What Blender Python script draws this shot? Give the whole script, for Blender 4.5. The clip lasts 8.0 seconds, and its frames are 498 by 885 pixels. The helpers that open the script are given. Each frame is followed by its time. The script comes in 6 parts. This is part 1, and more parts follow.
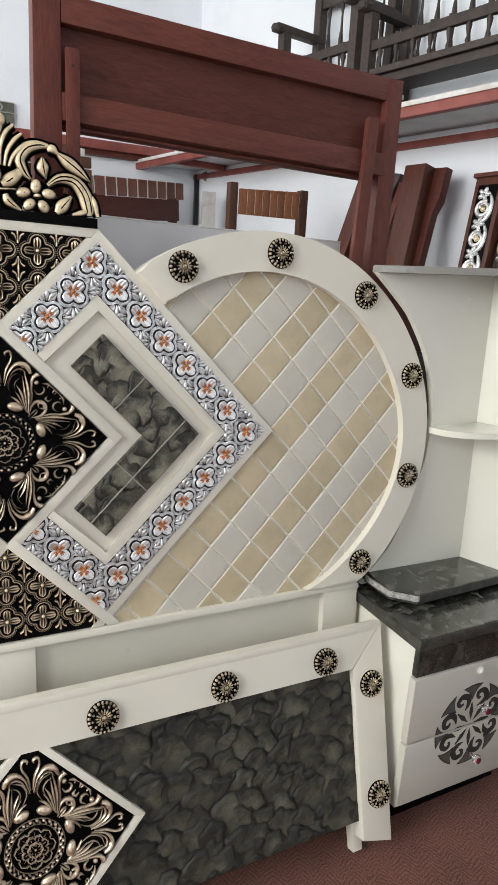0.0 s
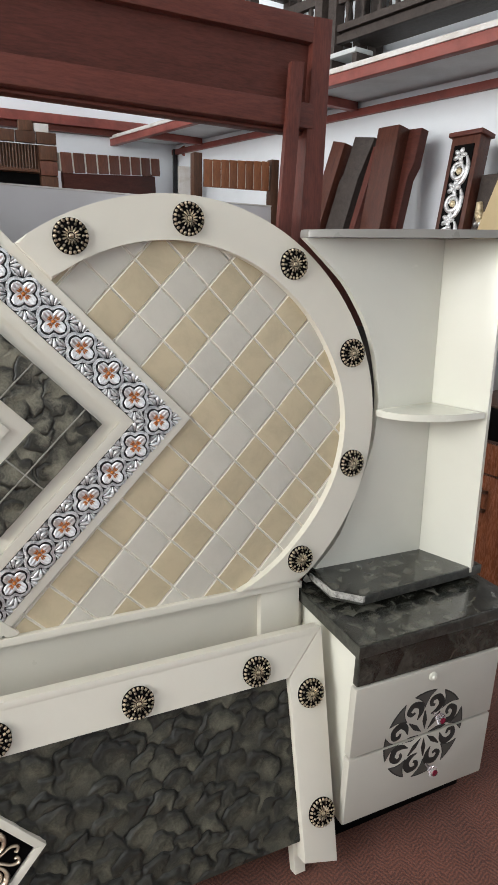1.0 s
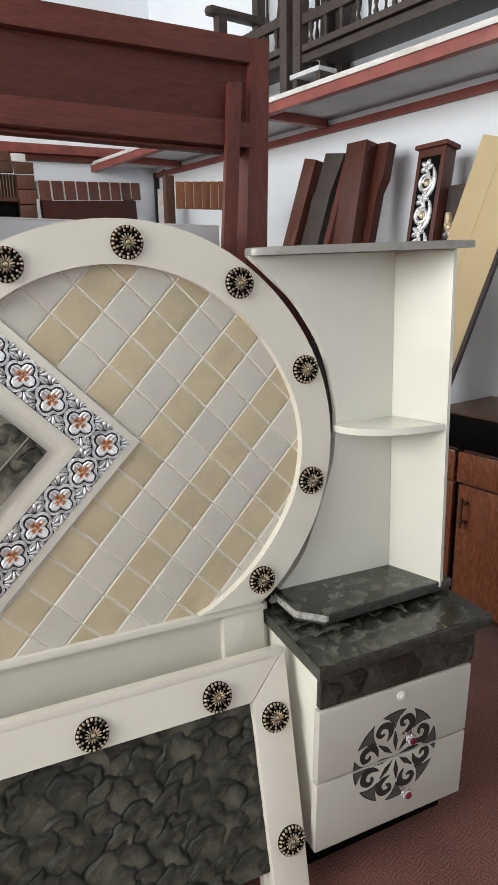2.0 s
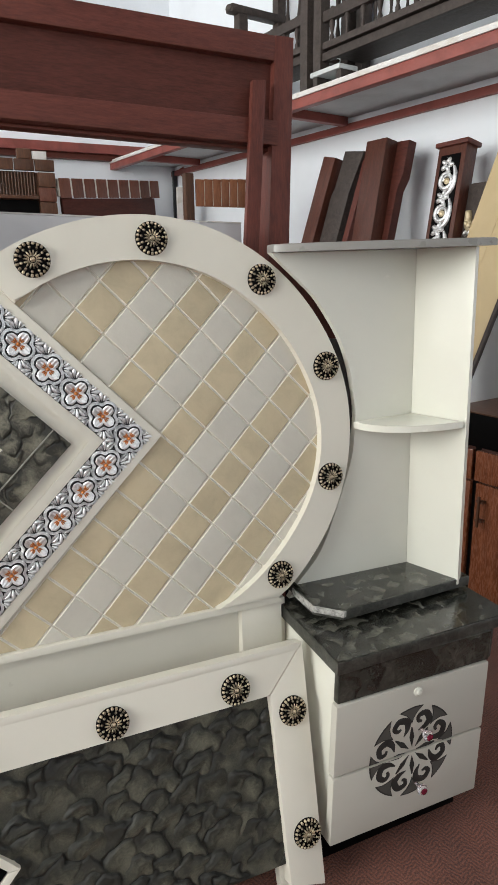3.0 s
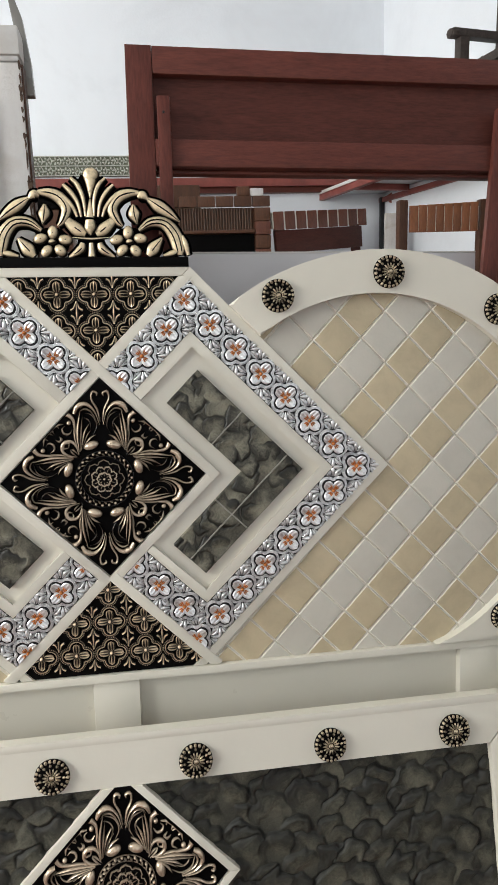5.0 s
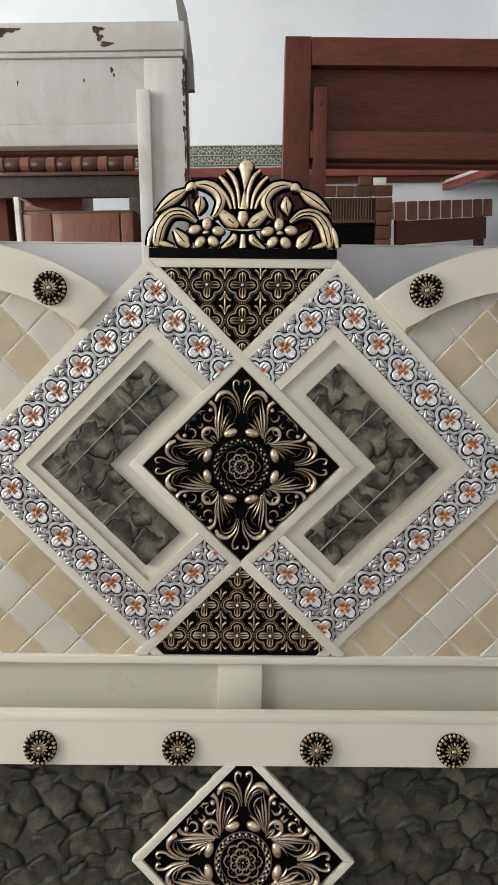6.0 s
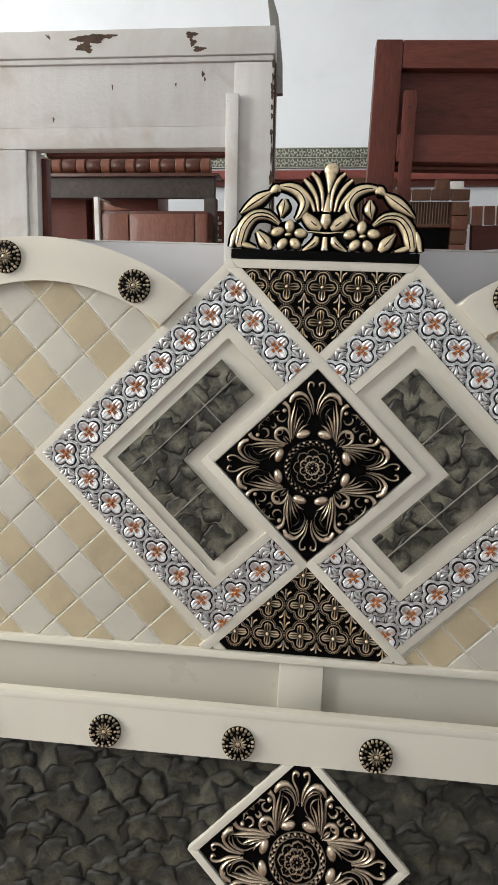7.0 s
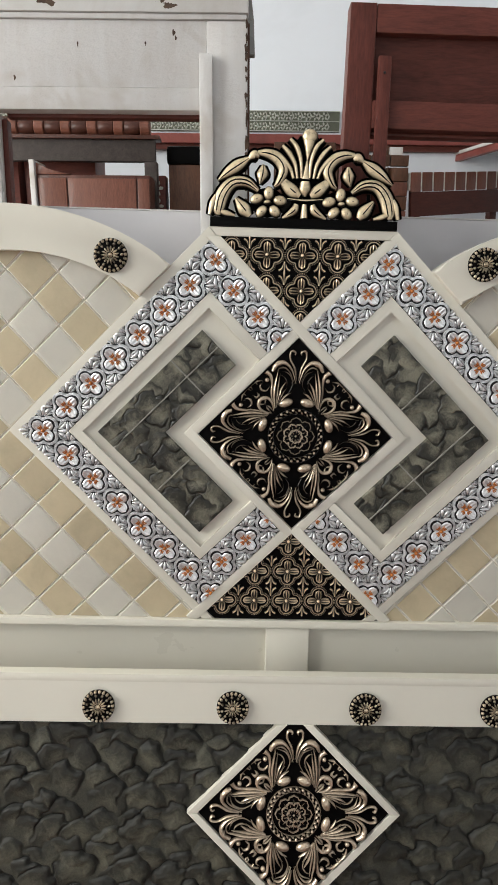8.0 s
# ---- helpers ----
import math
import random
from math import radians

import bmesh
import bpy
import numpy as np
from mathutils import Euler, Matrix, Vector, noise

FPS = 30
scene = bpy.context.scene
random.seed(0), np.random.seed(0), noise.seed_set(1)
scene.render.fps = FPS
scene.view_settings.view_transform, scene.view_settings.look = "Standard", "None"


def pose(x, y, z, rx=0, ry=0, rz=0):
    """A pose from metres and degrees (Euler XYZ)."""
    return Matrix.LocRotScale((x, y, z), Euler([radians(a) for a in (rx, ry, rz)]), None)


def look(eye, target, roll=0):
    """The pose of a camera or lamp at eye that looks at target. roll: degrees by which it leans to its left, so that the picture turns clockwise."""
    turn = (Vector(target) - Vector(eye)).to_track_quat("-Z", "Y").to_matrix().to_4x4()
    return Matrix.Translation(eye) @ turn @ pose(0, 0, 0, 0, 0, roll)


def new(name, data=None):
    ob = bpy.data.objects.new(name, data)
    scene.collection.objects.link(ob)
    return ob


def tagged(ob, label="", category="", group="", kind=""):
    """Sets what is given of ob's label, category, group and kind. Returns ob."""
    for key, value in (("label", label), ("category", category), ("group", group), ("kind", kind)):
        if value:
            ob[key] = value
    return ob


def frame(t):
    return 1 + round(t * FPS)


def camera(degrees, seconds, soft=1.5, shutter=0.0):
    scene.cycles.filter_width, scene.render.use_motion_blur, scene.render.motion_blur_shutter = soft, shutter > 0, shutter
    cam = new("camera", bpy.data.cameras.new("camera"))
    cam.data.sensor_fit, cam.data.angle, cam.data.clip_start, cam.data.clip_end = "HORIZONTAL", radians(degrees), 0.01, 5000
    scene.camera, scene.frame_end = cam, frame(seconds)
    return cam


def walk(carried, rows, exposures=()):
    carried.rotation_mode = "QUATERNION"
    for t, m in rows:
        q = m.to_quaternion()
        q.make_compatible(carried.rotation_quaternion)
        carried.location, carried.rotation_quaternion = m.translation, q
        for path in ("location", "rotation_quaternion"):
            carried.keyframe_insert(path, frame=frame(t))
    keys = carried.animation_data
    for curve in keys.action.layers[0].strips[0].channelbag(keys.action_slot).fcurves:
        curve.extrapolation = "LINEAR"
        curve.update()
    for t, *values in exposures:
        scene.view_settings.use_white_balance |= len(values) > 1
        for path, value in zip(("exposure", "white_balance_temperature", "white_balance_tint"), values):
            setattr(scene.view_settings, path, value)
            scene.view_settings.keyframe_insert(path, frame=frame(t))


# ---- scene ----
# Camera and its walk. LEANED: the frame of the bed headboard, which leans back a little.
LEANED = pose(0, 0, 1.09, -5.16, 1.15)
cam = camera(41.9, 8.0, soft=0.65)
ROWS = [
    (0, (-0.164, -1.373, 0.232), (0.753, 0.373, -0.098), 1.7),
    (0.5, (-0.076, -1.35, 0.221), (0.806, 0.406, -0.155), 0.5),
    (1, (0.108, -1.333, 0.222), (0.977, 0.427, -0.161), 0.1),
    (1.5, (0.214, -1.355, 0.22), (1.055, 0.425, -0.13), -1.7),
    (1.7, (0.227, -1.364, 0.225), (1.081, 0.412, -0.116), -2.1),
    (2.8, (0.218, -1.377, 0.224), (1.072, 0.403, -0.098), -2.3),
    (3, (0.207, -1.377, 0.219), (1.024, 0.417, -0.115), -1.8),
    (3.5, (0.205, -1.373, 0.212), (0.998, 0.426, -0.158), -1.6),
    (4, (0.192, -1.377, 0.216), (0.879, 0.467, -0.143), -1.6),
    (4.5, (0.161, -1.385, 0.222), (0.705, 0.511, -0.108), -1.3),
    (5, (0.107, -1.377, 0.24), (0.394, 0.586, -0.012), -1.6),
    (5.2, (0.082, -1.371, 0.247), (0.285, 0.602, -0.009), -1.5),
    (6.3, (0.004, -1.382, 0.247), (-0.042, 0.597, -0.038), 1.0),
    (6.5, (0.003, -1.386, 0.247), (-0.081, 0.593, -0.031), 1.1),
    (7, (-0.019, -1.389, 0.245), (-0.19, 0.584, -0.035), 2.4),
    (7.5, (-0.07, -1.382, 0.239), (-0.19, 0.584, -0.111), 3.7),
    (8, (-0.131, -1.397, 0.245), (-0.089, 0.569, -0.123), 1.5),
]
walk(cam, [(t, LEANED @ look(eye, target, roll)) for t, eye, target, roll in ROWS],
     exposures=[(0, 0.06, 6350, 8), (1.5, 0.07, 6350, 8), (3.0, 0.06, 6400, 7), (4.5, 0.01, 6420, 7), (6.5, -0.24, 6550, 7), (8, -0.17, 6500, 7)])

# World and large lights: daylight from one side and behind, and an added rear fill.
world = bpy.data.worlds.new("world")
scene.world = world
world.use_nodes = True
wn = world.node_tree.nodes
sky = wn.new("ShaderNodeTexSky")
sky.sky_type, sky.sun_disc = "NISHITA", False
sky.sun_elevation, sky.sun_rotation = radians(48), radians(-70)
world.node_tree.links.new(sky.outputs[0], wn["Background"].inputs[0])
wn["Background"].inputs[1].default_value = 0.06


def daylight(name, eye, target, wide, high, watts, colour):
    lamp = bpy.data.lights.new(name, "AREA")
    lamp.shape, lamp.size, lamp.size_y = "RECTANGLE", wide, high
    lamp.energy, lamp.color = watts, colour
    ob = new(name, lamp)
    ob.matrix_world = look(eye, target)
    return ob


daylight("daylight_side", (-3.6, -0.95, 2.5), (0, -0.95, 1.95), 3.0, 2.2, 245, (1.0, 0.98, 0.94))
# Added fill that brightens the back and right walls; no such opening is seen.
daylight("rear_fill", (-3.6, 2.35, 2.5), (0, 2.35, 2.3), 1.5, 2.2, 95, (1.0, 0.98, 0.94))
daylight("daylight_front", (-0.6, -4.05, 2.55), (-0.6, 0, 2.2), 4.0, 1.7, 16, (1.0, 0.98, 0.94))
scene.view_settings.exposure = 0.0


# Materials
def material(name, build):
    m = bpy.data.materials.new(name)
    m.use_nodes = True
    build(m.node_tree, m.node_tree.nodes["Principled BSDF"])
    return m


def coords(nt, scale=(1, 1, 1), kind="Object", turn=(0, 0, 0)):
    tc = nt.nodes.new("ShaderNodeTexCoord")
    mp = nt.nodes.new("ShaderNodeMapping")
    mp.inputs["Scale"].default_value = scale
    mp.inputs["Rotation"].default_value = turn
    nt.links.new(tc.outputs[kind], mp.inputs[0])
    return mp.outputs[0]


def noise_of(nt, vec, scale, detail=4.0, rough=0.6, warp=0.0):
    n = nt.nodes.new("ShaderNodeTexNoise")
    n.inputs["Scale"].default_value, n.inputs["Detail"].default_value = scale, detail
    n.inputs["Roughness"].default_value, n.inputs["Distortion"].default_value = rough, warp
    nt.links.new(vec, n.inputs["Vector"])
    return n.outputs[0]


def ramp(nt, fac, stops):
    r = nt.nodes.new("ShaderNodeValToRGB")
    while len(r.color_ramp.elements) < len(stops):
        r.color_ramp.elements.new(0.5)
    for e, (p, c) in zip(r.color_ramp.elements, stops):
        e.position, e.color = p, (*c, 1) if len(c) == 3 else c
    nt.links.new(fac, r.inputs[0])
    return r.outputs[0]


def mix(nt, fac, a, b, blend="MIX"):
    m = nt.nodes.new("ShaderNodeMix")
    m.data_type, m.blend_type = "RGBA", blend
    for sock, v in ((m.inputs[0], fac), (m.inputs[6], a), (m.inputs[7], b)):
        if isinstance(v, (int, float)):
            sock.default_value = v
        elif isinstance(v, tuple):
            sock.default_value = (*v, 1)
        else:
            nt.links.new(v, sock)
    return m.outputs[2]


def bump(nt, bsdf, height, strength, distance):
    b = nt.nodes.new("ShaderNodeBump")
    b.inputs["Strength"].default_value, b.inputs["Distance"].default_value = strength, distance
    nt.links.new(height, b.inputs["Height"])
    nt.links.new(b.outputs[0], bsdf.inputs["Normal"])


def painted(name, colour, rough=0.35, dirt=0.06, speck=0.004, coat=0.0, metal=0.0, scale=3.0, vary=0.0, gloss=0.5):
    """Sprayed or brushed paint: slight mottling, faint scuffs, orange peel."""
    def build(nt, p):
        v = coords(nt)
        big = noise_of(nt, v, scale, 5, 0.65, 0.4)
        dark = tuple(c * (1 - 3 * dirt) for c in colour)
        col = ramp(nt, big, [(0.3, dark), (0.55, colour), (0.8, tuple(min(1, c * (1 + dirt)) for c in colour))])
        if vary:
            oi = nt.nodes.new("ShaderNodeObjectInfo")
            shade = ramp(nt, oi.outputs["Random"], [(0, (1 - vary,) * 3), (1, (1 + vary * 0.3,) * 3)])
            col = mix(nt, 1.0, col, shade, "MULTIPLY")
        nt.links.new(col, p.inputs["Base Color"])
        fine = noise_of(nt, v, 60, 3)
        nt.links.new(ramp(nt, noise_of(nt, v, 9, 4), [(0.3, (rough * 0.8,) * 3), (0.7, (min(1, rough * 1.25),) * 3)]), p.inputs["Roughness"])
        p.inputs["Metallic"].default_value = metal
        p.inputs["Coat Weight"].default_value = coat
        p.inputs["Specular IOR Level"].default_value = gloss
        bump(nt, p, fine, 0.25, speck)
    return material(name, build)


def wooden(name, dark, light, rough=0.4, grain=(2.0, 2.0, 22.0), turn=(0, 0, 0), vary=0.0, coat=0.1, deep=0.25, gloss=0.3):
    """Wood with its grain along the axis of the smallest scale."""
    def build(nt, p):
        v = coords(nt, grain, turn=turn)
        a = noise_of(nt, v, 3.0, 6, 0.6, 0.8)
        b = noise_of(nt, v, 14.0, 4, 0.6, 0.2)
        col = ramp(nt, a, [(0.25, dark), (0.5, tuple((x + y) / 2 for x, y in zip(dark, light))), (0.75, light)])
        col = mix(nt, 0.35, col, ramp(nt, b, [(0.35, tuple(c * 0.6 for c in dark)), (0.65, light)]))
        if vary:
            oi = nt.nodes.new("ShaderNodeObjectInfo")
            col = mix(nt, 1.0, col, ramp(nt, oi.outputs["Random"], [(0, (1 - vary,) * 3), (1, (1.0,) * 3)]), "MULTIPLY")
        nt.links.new(col, p.inputs["Base Color"])
        nt.links.new(ramp(nt, b, [(0.3, (rough * 0.85,) * 3), (0.7, (min(1, rough * 1.3),) * 3)]), p.inputs["Roughness"])
        p.inputs["Coat Weight"].default_value = coat
        p.inputs["Specular IOR Level"].default_value = gloss
        bump(nt, p, b, deep, 0.003)
    return material(name, build)


def stone_paint(name, dark, mid, light, scale, rough, coat, relief, dist=0.01, line=0.5):
    """Sponged dark grey paint in overlapping, shell-like strokes with dark rims."""
    def build(nt, p):
        v = coords(nt)
        nn = nt.nodes.new("ShaderNodeTexNoise")
        nn.inputs["Scale"].default_value, nn.inputs["Detail"].default_value = scale * 0.55, 3
        nt.links.new(v, nn.inputs["Vector"])
        w = nt.nodes.new("ShaderNodeMix")
        w.data_type, w.blend_type = "RGBA", "LINEAR_LIGHT"
        w.inputs[0].default_value = 0.055
        nt.links.new(v, w.inputs[6])
        nt.links.new(nn.outputs[1], w.inputs[7])
        vo = nt.nodes.new("ShaderNodeTexVoronoi")
        vo.feature = "F1"
        vo.inputs["Scale"].default_value = scale
        nt.links.new(w.outputs[2], vo.inputs["Vector"])
        ed = nt.nodes.new("ShaderNodeTexVoronoi")
        ed.feature = "DISTANCE_TO_EDGE"
        ed.inputs["Scale"].default_value = scale
        nt.links.new(w.outputs[2], ed.inputs["Vector"])
        cell = ramp(nt, vo.outputs["Distance"], [(0.05, dark), (0.28, mid), (0.50, light), (0.62, mid)])
        tone = ramp(nt, noise_of(nt, v, scale * 0.5, 5, 0.65, 0.5), [(0.33, dark), (0.5, mid), (0.68, light)])
        col = mix(nt, 0.42, cell, tone)
        fine = noise_of(nt, v, scale * 10, 5, 0.75)
        col = mix(nt, 0.38, col, ramp(nt, fine, [(0.38, dark), (0.62, light)]))
        rim = ramp(nt, ed.outputs["Distance"], [(0.0, (line,) * 3), (0.05, (0.0,) * 3)])
        patchy = ramp(nt, noise_of(nt, v, scale * 0.8, 2), [(0.42, (0, 0, 0)), (0.58, (1, 1, 1))])
        col = mix(nt, mix(nt, 1.0, rim, patchy, "MULTIPLY"), col, tuple(c * 0.35 for c in dark))
        nt.links.new(col, p.inputs["Base Color"])
        p.inputs["Roughness"].default_value = rough
        p.inputs["Coat Weight"].default_value = coat
        p.inputs["Coat Roughness"].default_value = 0.07
        hm = nt.nodes.new("ShaderNodeMath")
        hm.operation = "MULTIPLY_ADD"
        hm.inputs[1].default_value = 0.12
        nt.links.new(fine, hm.inputs[0])
        inv = nt.nodes.new("ShaderNodeMath")
        inv.operation = "MULTIPLY"
        inv.inputs[1].default_value = -1.0
        nt.links.new(vo.outputs["Distance"], inv.inputs[0])
        nt.links.new(inv.outputs[0], hm.inputs[2])
        bump(nt, p, hm.outputs[0], relief, dist)
    return material(name, build)


def stroked(name, dark, mid, light, rough, coat, fine_bump=0.25, cloudy=0.30, grain=0.24):
    """Dark paint laid on in short curved strokes, each with its own tone, darkest along its rim groove."""
    def build(nt, p):
        v = coords(nt)
        at = nt.nodes.new("ShaderNodeAttribute")
        at.attribute_name = "stroke_tone"
        cloud = noise_of(nt, v, 22, 7, 0.72, 1.6)
        fine = noise_of(nt, v, 260, 5, 0.8)
        tone = mix(nt, cloudy, at.outputs["Fac"], cloud)
        tone = mix(nt, grain, tone, fine)
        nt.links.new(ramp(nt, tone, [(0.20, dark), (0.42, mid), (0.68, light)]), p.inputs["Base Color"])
        nt.links.new(ramp(nt, cloud, [(0.3, (rough * 0.75,) * 3), (0.7, (min(1, rough * 1.2),) * 3)]), p.inputs["Roughness"])
        p.inputs["Coat Weight"].default_value = coat
        p.inputs["Coat Roughness"].default_value = 0.06
        bump(nt, p, mix(nt, 0.5, fine, cloud), fine_bump, 0.003)
    return material(name, build)


def gilt(name, dark, bright, rough, metal, scale=45, worn=0.32):
    """Metallic paint rubbed thinner here and there."""
    def build(nt, p):
        v = coords(nt)
        n = noise_of(nt, v, scale, 5, 0.7)
        nt.links.new(ramp(nt, n, [(worn, dark), (worn + 0.2, bright), (0.8, tuple(min(1, c * 1.15) for c in bright))]), p.inputs["Base Color"])
        nt.links.new(ramp(nt, n, [(0.3, (rough * 1.4,) * 3), (0.7, (rough * 0.8,) * 3)]), p.inputs["Roughness"])
        p.inputs["Metallic"].default_value = metal
        bump(nt, p, noise_of(nt, v, 220, 3), 0.2, 0.002)
    return material(name, build)


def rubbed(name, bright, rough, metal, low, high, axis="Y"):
    """Black-primed relief, gold on raised faces towards the upper left, their shade painted in; low and high are
    heights over the ground of the piece.
    """
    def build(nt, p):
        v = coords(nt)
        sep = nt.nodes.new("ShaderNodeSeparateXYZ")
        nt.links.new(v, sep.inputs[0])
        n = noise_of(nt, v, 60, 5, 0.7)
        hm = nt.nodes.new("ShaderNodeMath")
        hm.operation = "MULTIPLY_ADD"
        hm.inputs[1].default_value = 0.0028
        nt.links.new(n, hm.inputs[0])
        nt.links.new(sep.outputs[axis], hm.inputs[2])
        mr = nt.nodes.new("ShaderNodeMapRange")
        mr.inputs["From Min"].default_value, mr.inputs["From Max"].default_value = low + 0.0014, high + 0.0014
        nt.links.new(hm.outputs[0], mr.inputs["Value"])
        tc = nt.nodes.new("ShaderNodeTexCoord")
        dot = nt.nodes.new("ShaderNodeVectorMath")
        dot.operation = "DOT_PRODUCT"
        # Leans to the upper left: lit faces go gold, shaded flanks stay black.
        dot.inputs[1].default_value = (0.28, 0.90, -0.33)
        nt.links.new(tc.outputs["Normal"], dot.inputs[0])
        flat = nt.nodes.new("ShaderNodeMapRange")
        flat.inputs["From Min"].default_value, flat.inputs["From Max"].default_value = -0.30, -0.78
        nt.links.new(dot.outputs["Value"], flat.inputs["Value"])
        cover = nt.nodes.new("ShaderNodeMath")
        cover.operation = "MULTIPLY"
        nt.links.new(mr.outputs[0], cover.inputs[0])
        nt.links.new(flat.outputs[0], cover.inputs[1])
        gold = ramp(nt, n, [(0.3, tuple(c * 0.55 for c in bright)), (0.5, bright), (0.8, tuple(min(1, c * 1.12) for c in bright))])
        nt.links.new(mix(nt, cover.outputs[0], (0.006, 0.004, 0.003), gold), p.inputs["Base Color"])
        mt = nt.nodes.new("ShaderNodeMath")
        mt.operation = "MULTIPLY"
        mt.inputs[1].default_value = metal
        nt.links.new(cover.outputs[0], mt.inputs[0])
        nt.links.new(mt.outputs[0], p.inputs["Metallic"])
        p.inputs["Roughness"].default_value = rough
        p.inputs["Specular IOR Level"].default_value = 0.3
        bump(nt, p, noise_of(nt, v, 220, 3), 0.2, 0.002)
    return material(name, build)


CREAM = painted("cream_paint", (0.71, 0.675, 0.58), 0.34, 0.015, 0.0008)
# Drawer fronts: cream darkened, so the front's shade sits in the colour.
DRAWER = painted("shaded_cream_lacquer", (0.50, 0.48, 0.42), 0.42, 0.006, 0.0004)
IVORY = painted("ivory_lacquer", (0.70, 0.69, 0.605), 0.22, 0.012, 0.0006, coat=0.25)
TILE_TAN = painted("tan_tile", (0.545, 0.458, 0.305), 0.42, 0.05, 0.002, scale=14, vary=0.10)
TILE_PALE = painted("pale_tile", (0.585, 0.555, 0.48), 0.42, 0.02, 0.002, scale=14, vary=0.06)
GROUT = painted("tile_joint", (0.80, 0.76, 0.67), 0.6, 0.02, 0.001)
GREY_STONE = stone_paint("grey_sponged_plaster", (0.012, 0.013, 0.010), (0.050, 0.051, 0.040), (0.17, 0.17, 0.14), 15, 0.6, 0.0, 0.3, 0.01, 0.1)
MARBLE = stone_paint("grey_marbled_lacquer", (0.005, 0.005, 0.004), (0.018, 0.018, 0.015), (0.085, 0.085, 0.07), 19, 0.3, 0.25, 0.0, 0.002, 0.25)
SHELL = stroked("grey_shell_plaster", (0.004, 0.004, 0.003), (0.026, 0.0252, 0.0180), (0.128, 0.123, 0.088), 0.68, 0.0, 0.30, 0.26, 0.26)
STROKED_TILE = stroked("grey_brushed_tile", (0.007, 0.007, 0.006), (0.036, 0.0345, 0.0250), (0.235, 0.222, 0.164), 0.5, 0.04, 0.55, 0.26, 0.28)
MARBLE_FACE = stroked("grey_marbled_lacquer_face", (0.004, 0.0042, 0.0035), (0.036, 0.036, 0.029), (0.125, 0.122, 0.10), 0.24, 0.35, 0.02, 0.20, 0.12)
BARE_EDGE = painted("bare_slab_edge", (0.40, 0.39, 0.36), 0.6, 0.25, 0.01, scale=70)
BLACK = painted("black_paint", (0.0028, 0.0025, 0.0025), 0.5, 0.1, 0.001, gloss=0.05)
GOLD = gilt("antique_gold", (0.05, 0.036, 0.022), (0.66, 0.56, 0.41), 0.30, 0.9, 60, 0.36)
PALE_GOLD = gilt("pale_gold", (0.42, 0.33, 0.19), (0.72, 0.60, 0.40), 0.36, 0.55)
# Gilt finishes that also carry the relief's shade in their colour.
ANTIQUE = rubbed("rubbed_shaded_antique_gold", (0.90, 0.70, 0.49), 0.30, 0.70, 0.0012, -0.0030)
ROSE_RUBBED_SHADED = rubbed("rubbed_shaded_rose_gold", (0.67, 0.54, 0.40), 0.27, 0.70, -0.0006, -0.0068)
CREST_GOLD = rubbed("rubbed_shaded_pale_gold", (0.80, 0.66, 0.44), 0.34, 0.55, 0.0030, -0.0022)
SILVER_PETAL = gilt("bright_silver_petal", (0.55, 0.55, 0.55), (0.90, 0.90, 0.90), 0.30, 0.75)
SILVER = gilt("silver_leaf", (0.30, 0.30, 0.31), (0.84, 0.84, 0.84), 0.30, 0.75)
ORANGE = painted("orange_tint", (0.50, 0.165, 0.032), 0.4, 0.1, 0.001, metal=0.3)
DARK_SILVER = painted("dark_silver_ground", (0.022, 0.022, 0.023), 0.4, 0.1, 0.001, metal=0.3)
HOLLOW = painted("dark_grey_inlay", (0.022, 0.021, 0.019), 0.6, 0.1, 0.001)
HOLLOW_PALE = painted("sprayed_grey_inlay", (0.075, 0.073, 0.064), 0.6, 0.1, 0.001)
# Pale joint, lightened further for the highlight along its edge.
JOINT = painted("pale_raised_joint", (0.30, 0.29, 0.25), 0.35, 0.15, 0.002, scale=40)
GREY_EDGE = painted("grey_lacquer", (0.25, 0.24, 0.22), 0.3, 0.04, 0.001, coat=0.3)
MAROON = wooden("maroon_stained_wood", (0.075, 0.021, 0.015), (0.146, 0.042, 0.030), 0.42, (3, 20, 20), coat=0.0, deep=0.2, gloss=0.24)
# MAROON at about 0.7 of its tone, with a little less gloss.
MAROON_PANEL = wooden("maroon_wood_darker", (0.053, 0.015, 0.011), (0.104, 0.0305, 0.0215), 0.42, (3, 20, 20), coat=0.0, deep=0.2, gloss=0.2)
MAROON_UP = wooden("maroon_stained_upright", (0.070, 0.0198, 0.0145), (0.142, 0.041, 0.030), 0.42, (20, 20, 3), coat=0.0, deep=0.2, gloss=0.24)
REDWOOD = wooden("red_brown_wood", (0.052, 0.016, 0.010), (0.125, 0.042, 0.026), 0.4, (20, 20, 3), vary=0.3, coat=0.15)
BROWN = wooden("brown_wood", (0.06, 0.026, 0.014), (0.15, 0.065, 0.034), 0.45, (20, 20, 3), vary=0.35, coat=0.1)
CHESTNUT = wooden("chestnut_wood", (0.12, 0.040, 0.024), (0.235, 0.088, 0.055), 0.4, (20, 20, 3), vary=0.3, coat=0.2)
AMBER_WOOD = wooden("amber_brown_wood", (0.19, 0.068, 0.030), (0.34, 0.135, 0.06), 0.4, (20, 20, 3), vary=0.3, coat=0.2)
SMOKED = wooden("smoked_dark_wood", (0.028, 0.021, 0.018), (0.085, 0.066, 0.058), 0.55, (12, 12, 12), vary=0.2, coat=0.0)
HERRING = wooden("polished_parquet_veneer", (0.09, 0.028, 0.013), (0.28, 0.095, 0.042), 0.25, (14, 14, 2.5), turn=(0.7, 0, 0), coat=0.6)
